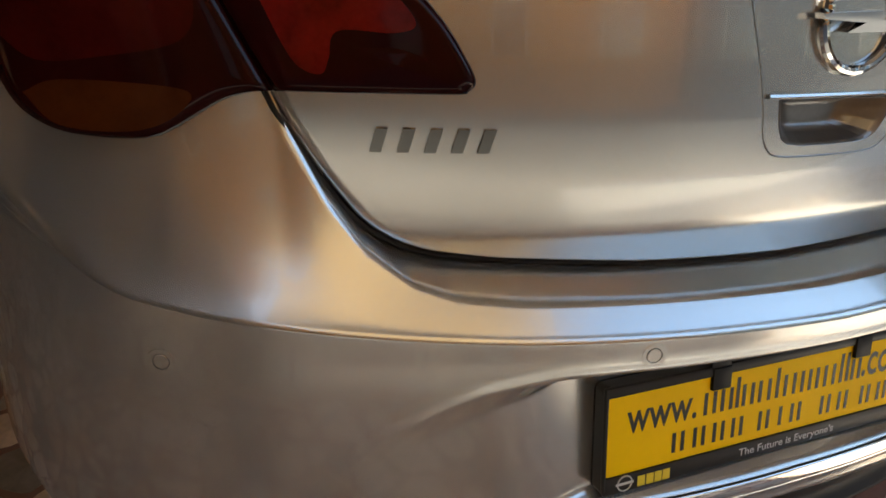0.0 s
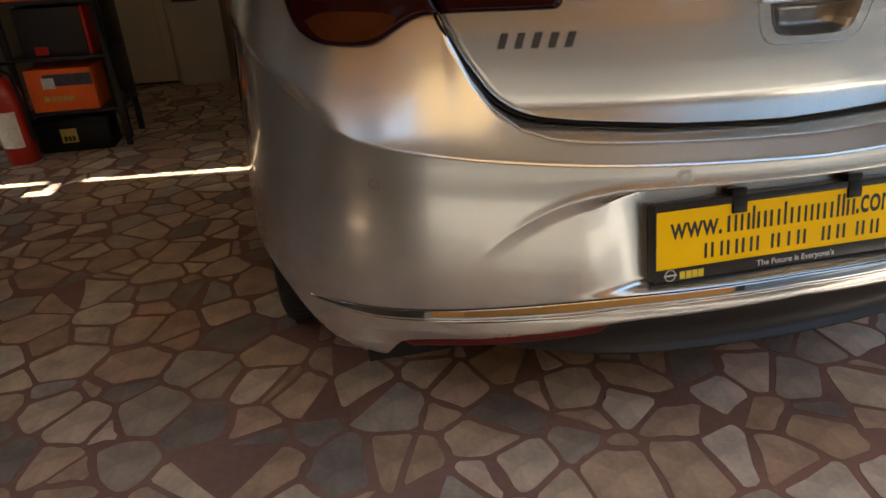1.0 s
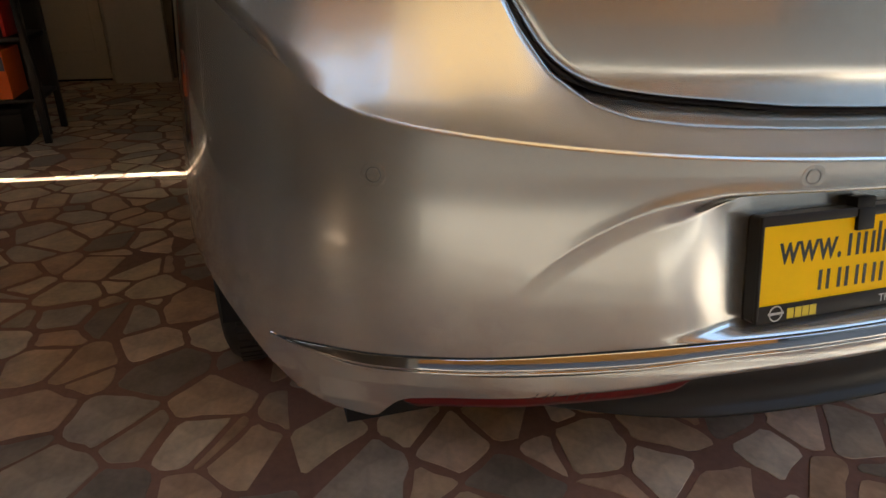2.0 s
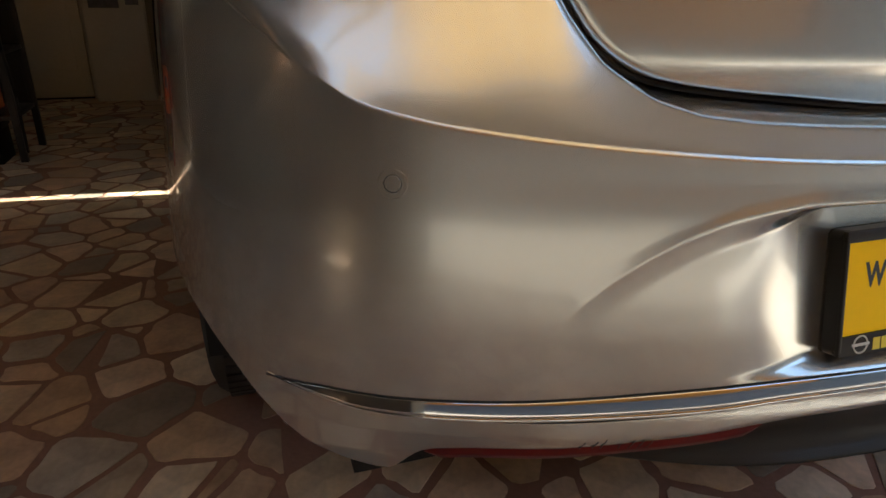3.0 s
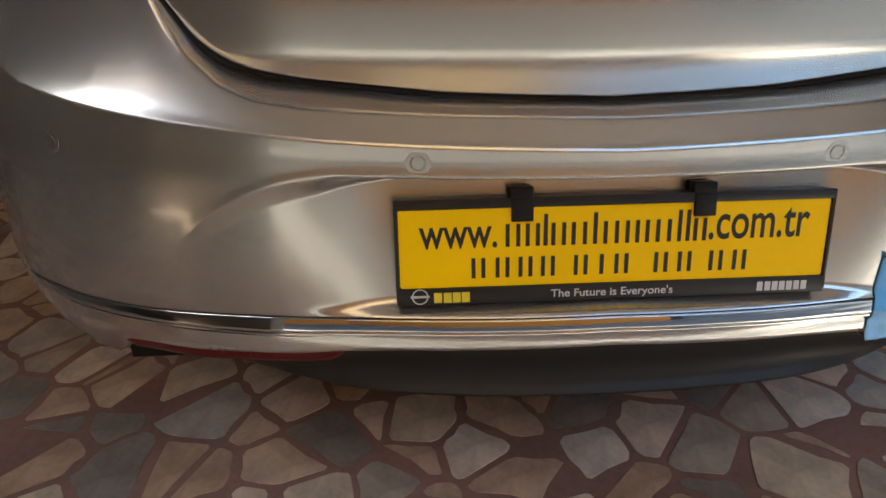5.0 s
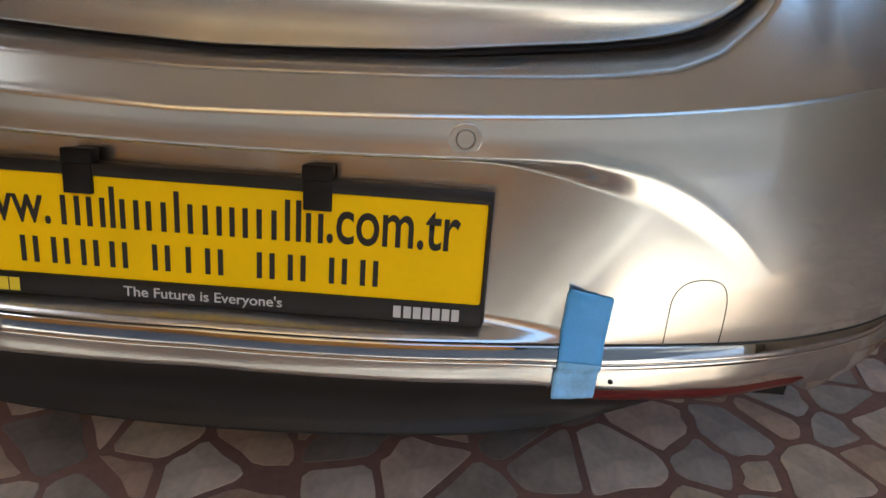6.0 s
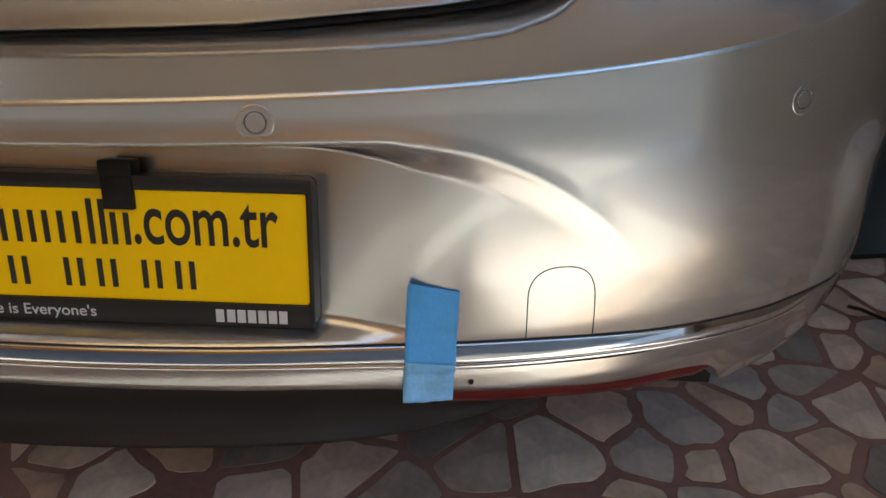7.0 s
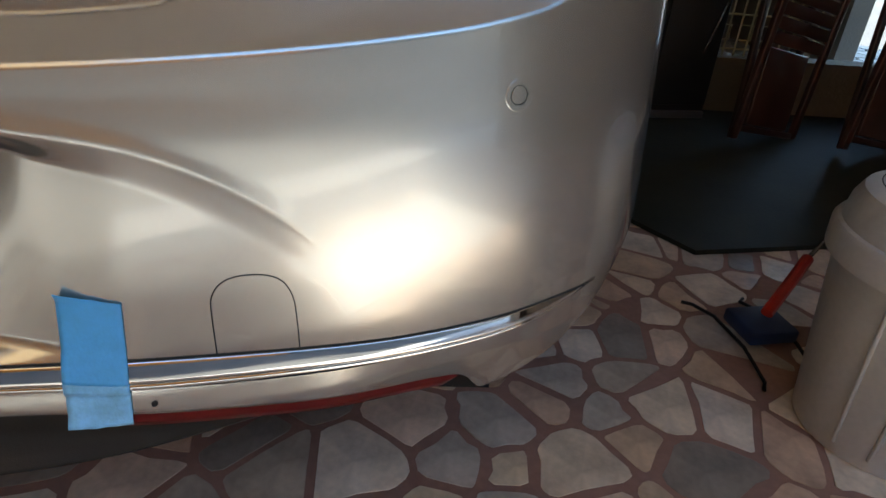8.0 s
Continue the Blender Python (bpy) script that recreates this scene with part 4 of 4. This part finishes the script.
boxed("door_leaf", (-0.27, 0.25, -0.02, 0.02, 0.015, 2.05), M["door"], door, 0.004)
boxed("door_frame", (-0.32, -0.275, -0.03, 0.03, 0, 2.1), M["panel"], door, 0.004)
boxed("door_frame", (0.255, 0.285, -0.03, 0.03, 0, 2.1), M["panel"], door, 0.004)
boxed("door_gap", (-0.27, 0.25, -0.022, -0.018, 0.0, 0.014), M["gap"], door)
for x, z, w, h in ((-0.2, 1.15, 0.38, 0.7), (-0.2, 0.2, 0.38, 0.75)):
    boxed("door_panel", (x, x + w, -0.030, -0.018, z, z + h), M["door"], door, 0.006)
bm = bmesh.new()
tube(bm, [(-0.21, -0.02, 0.98), (-0.21, -0.06, 0.98), (-0.13, -0.065, 0.975)], 0.008, 8)
part("door_handle", bm, M["badge"], door, smooth=True)

board = thing("notice_board", "cream upright panel with small dark photographs pinned on", "notice board", (-1.475, Y1 - 0.20, 0))
boxed("board_panel", (-0.185, 0.185, 0, 0.14, 0, 2.0), M["panel"], board, 0.006)
for x, z, w, h in ((-0.14, 0.86, 0.16, 0.11), (-0.14, 0.60, 0.18, 0.15), (0.08, 0.62, 0.08, 0.06), (-0.14, 1.10, 0.19, 0.14), (0.07, 0.72, 0.06, 0.07), (-0.12, 1.36, 0.2, 0.13)):
    boxed("photo", (x, x + w, -0.004, 0.001, z, z + h), M["print_dark"], board)

rack = thing("display_rack", "black metal display rack holding boxes", "rack", (-1.95, 2.86, 0))
for x in (-0.26, 0.20):
    for y in (0.0, 0.34):
        boxed("post", (x, x + 0.03, y, y + 0.03, 0.0, 1.35), M["rack"], rack, 0.003)
for z in (0.195, 0.47, 0.74, 1.05):
    boxed("shelf", (-0.25, 0.22, 0.005, 0.365, z, z + 0.018), M["rack"], rack, 0.003)
boxed("back_panel", (-0.25, 0.22, 0.355, 0.368, 0.2, 1.34), M["rack"], rack)
bm = bmesh.new()
tube(bm, [(0.225, -0.01, 1.3), (0.235, -0.02, 0.9), (0.225, -0.015, 0.6), (0.25, -0.03, 0.3), (0.24, -0.01, 0.05)], 0.007, 6)
part("cable", bm, M["black"], rack, "hanging black cable", smooth=True)
for z, h in ((0.214, 0.215), (0.759, 0.235)):
    b = thing("battery_box", "bright orange cardboard box on the rack", "box", (-1.99, 2.87, z), group="orange boxes")
    boxed("carton", (-0.165, 0.155, 0.0, 0.26, 0, h), M["orange"], b, 0.004)
    boxed("dark_band", (-0.08, 0.15, -0.003, 0.002, h * 0.60, h * 0.88), M["print_dark"], b)
    boxed("white_patch", (-0.09, -0.03, -0.005, 0.002, h * 0.55, h * 0.80), M["label_white"], b)
    for k in range(5):
        boxed("print_bar", (-0.10 + 0.03 * k, -0.078 + 0.03 * k, -0.004, 0.001, h * 0.25, h * 0.36), M["label"], b)
b = thing("red_box", "red edged dark box on the rack", "box", (-1.97, 2.89, 0.488))
boxed("carton", (-0.16, 0.15, 0.0, 0.25, 0, 0.235), M["rack"], b, 0.004)
boxed("red_edge", (0.152, 0.168, -0.004, 0.2, 0, 0.24), M["red"], b, 0.003)
boxed("red_patch", (-0.10, -0.04, -0.005, 0.0, 0.01, 0.05), M["red"], b)
bat = thing("car_battery", "black car battery with a yellow label standing on the floor", "battery", (-1.98, 2.84, 0))
boxed("case", (-0.19, 0.17, 0.0, 0.19, 0.0, 0.165), M["black"], bat, 0.006)
boxed("cover", (-0.195, 0.175, -0.004, 0.194, 0.150, 0.178), M["black"], bat, 0.004)
boxed("label", (-0.075, 0.005, -0.003, 0.001, 0.05, 0.125), M["label"], bat)
for k in range(3):
    boxed("print_bar", (-0.062 + 0.02 * k, -0.048 + 0.02 * k, -0.005, 0.0, 0.06, 0.085), M["ink"], bat)
boxed("terminal", (0.10, 0.12, 0.05, 0.07, 0.178, 0.192), M["badge"], bat)

ext = thing("fire_extinguisher", "red fire extinguisher with a white label on the floor", "extinguisher", (-2.22, 2.74, 0))
bm = bmesh.new()
lathe(bm, [(0.070, 0.0), (0.076, 0.01), (0.076, 0.33), (0.070, 0.37), (0.048, 0.41), (0.022, 0.43), (0.020, 0.45)], 32)
part("cylinder", bm, M["red"], ext, smooth=True)
bm = bmesh.new()
lathe(bm, [(0.022, 0.45), (0.025, 0.455), (0.025, 0.48), (0.0, 0.485)], 16)
box(bm, -0.012, 0.10, -0.012, 0.012, 0.485, 0.497)
box(bm, -0.012, 0.09, -0.010, 0.010, 0.51, 0.52, m=pose(0, 0, 0, 0, -6, 0))
part("valve", bm, M["black"], ext)
bm = bmesh.new()
tube(bm, [(0.02, -0.02, 0.47), (0.07, -0.04, 0.44), (0.088, -0.045, 0.30), (0.085, -0.04, 0.12)], 0.009, 8)
part("hose", bm, M["black"], ext, smooth=True)
verts, faces = [], []
for k in range(9):
    a = radians(-150 + 12 * k)
    verts += [(0.0775 * math.cos(a), 0.0775 * math.sin(a), 0.09), (0.0775 * math.cos(a), 0.0775 * math.sin(a), 0.27)]
    if k:
        faces.append((2 * k - 2, 2 * k, 2 * k + 1, 2 * k - 1))
obj("label", verts, faces, M["label_white"], ext, True)

# ---- the other side ----
mat_ob = thing("floor_mat", "dark green rubber mat lying on the stone floor", "mat")
bm = bmesh.new()
slab(bm, [(1.235, 1.25), (1.392, 1.01), (2.6, 1.20), (2.7, 2.40), (1.30, 2.40)], 0.004, 0.018)
part("mat_sheet", bm, M["mat"], mat_ob)

bin_ob = thing("waste_bin", "light grey plastic waste bin with a swing lid", "bin", (1.472, 0.385, 0.0))
bm = bmesh.new()
lathe(bm, [(0.128, 0.0), (0.138, 0.006), (0.172, 0.325), (0.175, 0.345), (0.168, 0.345), (0.130, 0.02)], 48)
part("bucket", bm, M["bin"], bin_ob, smooth=True)
bm = bmesh.new()
lathe(bm, [(0.1765, 0.328), (0.189, 0.331), (0.191, 0.372), (0.186, 0.380), (0.180, 0.382), (0.176, 0.412), (0.165, 0.436), (0.146, 0.446)], 48)
part("lid_ring", bm, M["bin"], bin_ob, smooth=True)
bm = bmesh.new()
lathe(bm, [(0.142, 0.429), (0.140, 0.444), (0.115, 0.458), (0.0, 0.468)], 48)
part("swing_flap", bm, M["bin"], bin_ob, smooth=True)
bm = bmesh.new()
lathe(bm, [(0.147, 0.442), (0.144, 0.4475), (0.1405, 0.442)], 48)
part("flap_gap", bm, M["gap"], bin_ob)
for a in (205, 228):
    bm = bmesh.new()
    c, q = math.cos(radians(a)), math.sin(radians(a))
    tube(bm, [(0.142 * c, 0.142 * q, 0.03), (0.173 * c, 0.173 * q, 0.32)], 0.004, 8)
    part("rib", bm, M["bin"], bin_ob, smooth=True)
bm = bmesh.new()
for a0 in range(232, 290, 4):
    c, q = math.cos(radians(a0)), math.sin(radians(a0))
    box(bm, -0.004, 0.004, -0.006, 0.006, 0.215, 0.221, m=Matrix.Translation((0.166 * c, 0.167 * q, 0)) @ pose(0, 0, 0, 0, 0, a0))
part("ledge", bm, M["bin"], bin_ob)

pan = thing("dustpan", "small blue dustpan on black wire with a red handle", "dustpan", (1.365, 0.635, 0.0), 8)
bm = bmesh.new()
box(bm, -0.055, 0.055, -0.055, 0.045, 0.035, 0.065, 0.006)
part("scoop", bm, M["blue"], pan, smooth=True)
for x in (-0.062, 0.062):
    bm = bmesh.new()
    tube(bm, [(x * 1.25, -0.15, 0.006), (x * 1.0, -0.13, 0.006), (x, -0.05, 0.03), (x, 0.06, 0.03), (x * 1.0, 0.14, 0.008), (x * 1.3, 0.155, 0.006)], 0.004, 6)
    part("wire_leg", bm, M["black"], pan, smooth=True)
bm = bmesh.new()
tube(bm, [(0.01, 0.0, 0.075), (0.09, 0.05, 0.12), (0.15, 0.09, 0.15)], 0.013, 10)
part("handle", bm, M["red"], pan, smooth=True)
bm = bmesh.new()
tube(bm, [(0.15, 0.09, 0.15), (0.24, 0.13, 0.21)], 0.005, 8)
part("handle_rod", bm, M["badge"], pan, smooth=True)


def chair(at, turn):
    """A folded wooden chair standing upright."""
    ob = thing("folding_chair", "dark mahogany folding chair with slatted back, folded upright", "chair", at, turn, "folded chairs")
    for x in (-0.20, 0.168):
        bm = bmesh.new()
        box(bm, x, x + 0.032, -0.012, 0.012, 0, 0.92, 0.004, pose(0, 0, 0, 4))
        part("back_post", bm, M["wood"], ob, smooth=True, crease=50)
        bm = bmesh.new()
        box(bm, x + 0.036 * (1 if x < 0 else -1), x + 0.036 * (1 if x < 0 else -1) + 0.028, 0.02, 0.042, 0, 0.70, 0.004, pose(0, 0, 0, -3))
        part("front_leg", bm, M["wood"], ob, smooth=True, crease=50)
    for k in range(9):
        z = 0.365 + 0.052 * k
        y = -math.tan(radians(4)) * z
        boxed("back_slat", (-0.168, 0.168, y - 0.006, y + 0.006, z, z + 0.046), M["wood"], ob, 0.003)
    boxed("seat_board", (-0.13, 0.13, -0.012, 0.012, 0.06, 0.355), M["wood"], ob, 0.004, pose(0, 0.006, 0))
    boxed("stretcher", (-0.168, 0.168, -0.014, 0.004, 0.03, 0.055), M["wood"], ob, 0.003)
    return ob


first = chair((2.10, 1.98, 0.018), 24)
first.matrix_basis = pose(2.06, 1.96, 0.018, -8, 11, 24)
copy_thing(first, pose(2.48, 1.88, 0.018, -8, 11, 18))
cup = thing("cabinet", "black low cabinet standing on the mat", "cabinet", (1.74, 2.24, 0.018), 8)
boxed("body", (-0.36, 0.20, 0.0, 0.16, 0.03, 0.95), M["rack"], cup, 0.006)
boxed("plinth", (-0.36, 0.20, -0.012, 0.15, 0.0, 0.03), M["grip"], cup, 0.003)
boxed("cabinet_door", (-0.35, -0.085, -0.016, -0.001, 0.06, 0.92), M["rack"], cup, 0.004)
boxed("cabinet_door", (-0.075, 0.19, -0.016, -0.001, 0.06, 0.92), M["rack"], cup, 0.004)
bm = bmesh.new()
tube(bm, [(0.12, -0.02, 0.28), (0.15, -0.035, 0.45), (0.19, -0.04, 0.62)], 0.006, 8)
part("door_bar", bm, M["chrome"], cup, smooth=True)

# ---- stone pieces of the floor ----
rng = random.Random(11)
seeds = []
SP = 0.114
for i in range(int((X1 - X0) / SP) + 3):
    for j in range(int((Y1 - Y0 + 0.2) / SP) + 3):
        if rng.random() < 0.06:
            continue
        seeds.append((X0 - SP + (i + rng.uniform(-0.46, 0.46) + 0.5 * (j % 2)) * SP, Y0 - 0.2 - SP + (j + rng.uniform(-0.46, 0.46)) * SP))
seeds = [p for p in seeds if not (p[0] > 1.6 and p[1] > 2.5)]
SIZE = {p: rng.uniform(-0.3, 0.3) for p in seeds}
cells = {}
for p in seeds:
    cells.setdefault((int(p[0] // 0.3), int(p[1] // 0.3)), []).append(p)


def clip(poly, px, py, nx, ny):
    """The part of a polygon on the side of (px, py) away from the normal."""
    out = []
    for k in range(len(poly)):
        a, b = poly[k], poly[(k + 1) % len(poly)]
        da, db = (a[0] - px) * nx + (a[1] - py) * ny, (b[0] - px) * nx + (b[1] - py) * ny
        if da <= 0:
            out.append(a)
        if (da < 0 < db) or (db < 0 < da):
            t = da / (da - db)
            out.append((a[0] + (b[0] - a[0]) * t, a[1] + (b[1] - a[1]) * t))
    return out


def stone_outline(p):
    poly = [(p[0] - 0.3, p[1] - 0.3), (p[0] + 0.3, p[1] - 0.3), (p[0] + 0.3, p[1] + 0.3), (p[0] - 0.3, p[1] + 0.3)]
    gx, gy = int(p[0] // 0.3), int(p[1] // 0.3)
    for i in range(gx - 1, gx + 2):
        for j in range(gy - 1, gy + 2):
            for q in cells.get((i, j), ()):
                if q is p:
                    continue
                dx, dy = q[0] - p[0], q[1] - p[1]
                ln = math.hypot(dx, dy)
                if ln > 0.42 or ln < 1e-6:
                    continue
                off = ln / 2 + (SIZE[p] - SIZE[q]) * SP * SP / (2 * ln)
                g = 0.0045 + 0.016 * noise.noise(Vector(((p[0] + q[0]) * 9, (p[1] + q[1]) * 9, 1.0))) ** 2 + rng.uniform(0, 0.0045)
                poly = clip(poly, p[0] + dx / ln * (off - g), p[1] + dy / ln * (off - g), dx / ln, dy / ln)
                if len(poly) < 3:
                    return None
    for (px, py, nx, ny) in ((X0 + 0.004, 0, -1, 0), (X1 - 0.004, 0, 1, 0), (0, Y0 - 0.24, 0, -1), (0, Y1 - 0.004, 0, 1)):
        poly = clip(poly, px, py, nx, ny)
        if len(poly) < 3:
            return None
    # corners knocked off, as broken pieces have
    out = []
    for k in range(len(poly)):
        a, b, c = poly[k - 1], poly[k], poly[(k + 1) % len(poly)]
        la, lc = math.hypot(a[0] - b[0], a[1] - b[1]), math.hypot(c[0] - b[0], c[1] - b[1])
        if min(la, lc) < 0.006:
            continue
        ta, tc = min(0.3, rng.uniform(0.004, 0.014) / la), min(0.3, rng.uniform(0.004, 0.014) / lc)
        out += [(b[0] + (a[0] - b[0]) * ta, b[1] + (a[1] - b[1]) * ta), (b[0] + (c[0] - b[0]) * tc, b[1] + (c[1] - b[1]) * tc)]
    if len(out) < 3:
        return None
    # long edges break unevenly
    rough = []
    for k in range(len(out)):
        a, b = out[k], out[(k + 1) % len(out)]
        rough.append(a)
        ln = math.hypot(b[0] - a[0], b[1] - a[1])
        if ln > 0.04:
            t, w = rng.uniform(0.3, 0.7), rng.uniform(-0.006, 0.003)
            rough.append((a[0] + (b[0] - a[0]) * t - (b[1] - a[1]) / ln * -w, a[1] + (b[1] - a[1]) * t - (b[0] - a[0]) / ln * w))
    out = rough
    area = 0.5 * abs(sum(out[k][0] * out[(k + 1) % len(out)][1] - out[(k + 1) % len(out)][0] * out[k][1] for k in range(len(out))))
    return out if area > 0.0008 else None


def stone_mesh(out, cx, cy, z):
    n = len(out)
    vs = [(x - cx, y - cy, 0.0005) for x, y in out]
    vs += [(x - cx, y - cy, z - 0.0005) for x, y in out]
    vs += [((x - cx) * 0.985, (y - cy) * 0.985, z) for x, y in out]
    fs = [tuple(2 * n + k for k in range(n))]
    for r in (0, 1):
        fs += [(r * n + k, r * n + (k + 1) % n, (r + 1) * n + (k + 1) % n, (r + 1) * n + k) for k in range(n)]
    return vs, fs


pieces = [(p, o) for p in seeds if (o := stone_outline(p)) is not None]
close = sorted((q for q in pieces if -1.6 < q[0][0] < 1.8 and -0.5 < q[0][1] < 1.6), key=lambda q: math.hypot(q[0][0] * 0.6, q[0][1] - 0.35))[:300]
chosen = {q[0] for q in close}
verts, faces = [], []
for p, o in pieces:
    vs, fs = stone_mesh(o, p[0], p[1], 0.0018 + rng.uniform(0, 0.0008))
    if p in chosen:
        st = obj("stone", vs, fs, M["stone"], floor)
        st.location = (p[0], p[1], 0)
    else:
        base = len(verts)
        verts += [(x + p[0], y + p[1], z) for x, y, z in vs]
        faces += [tuple(base + k for k in q) for q in fs]
tagged(obj("stones", verts, faces, M["stones_far"], floor), kind="stuff")
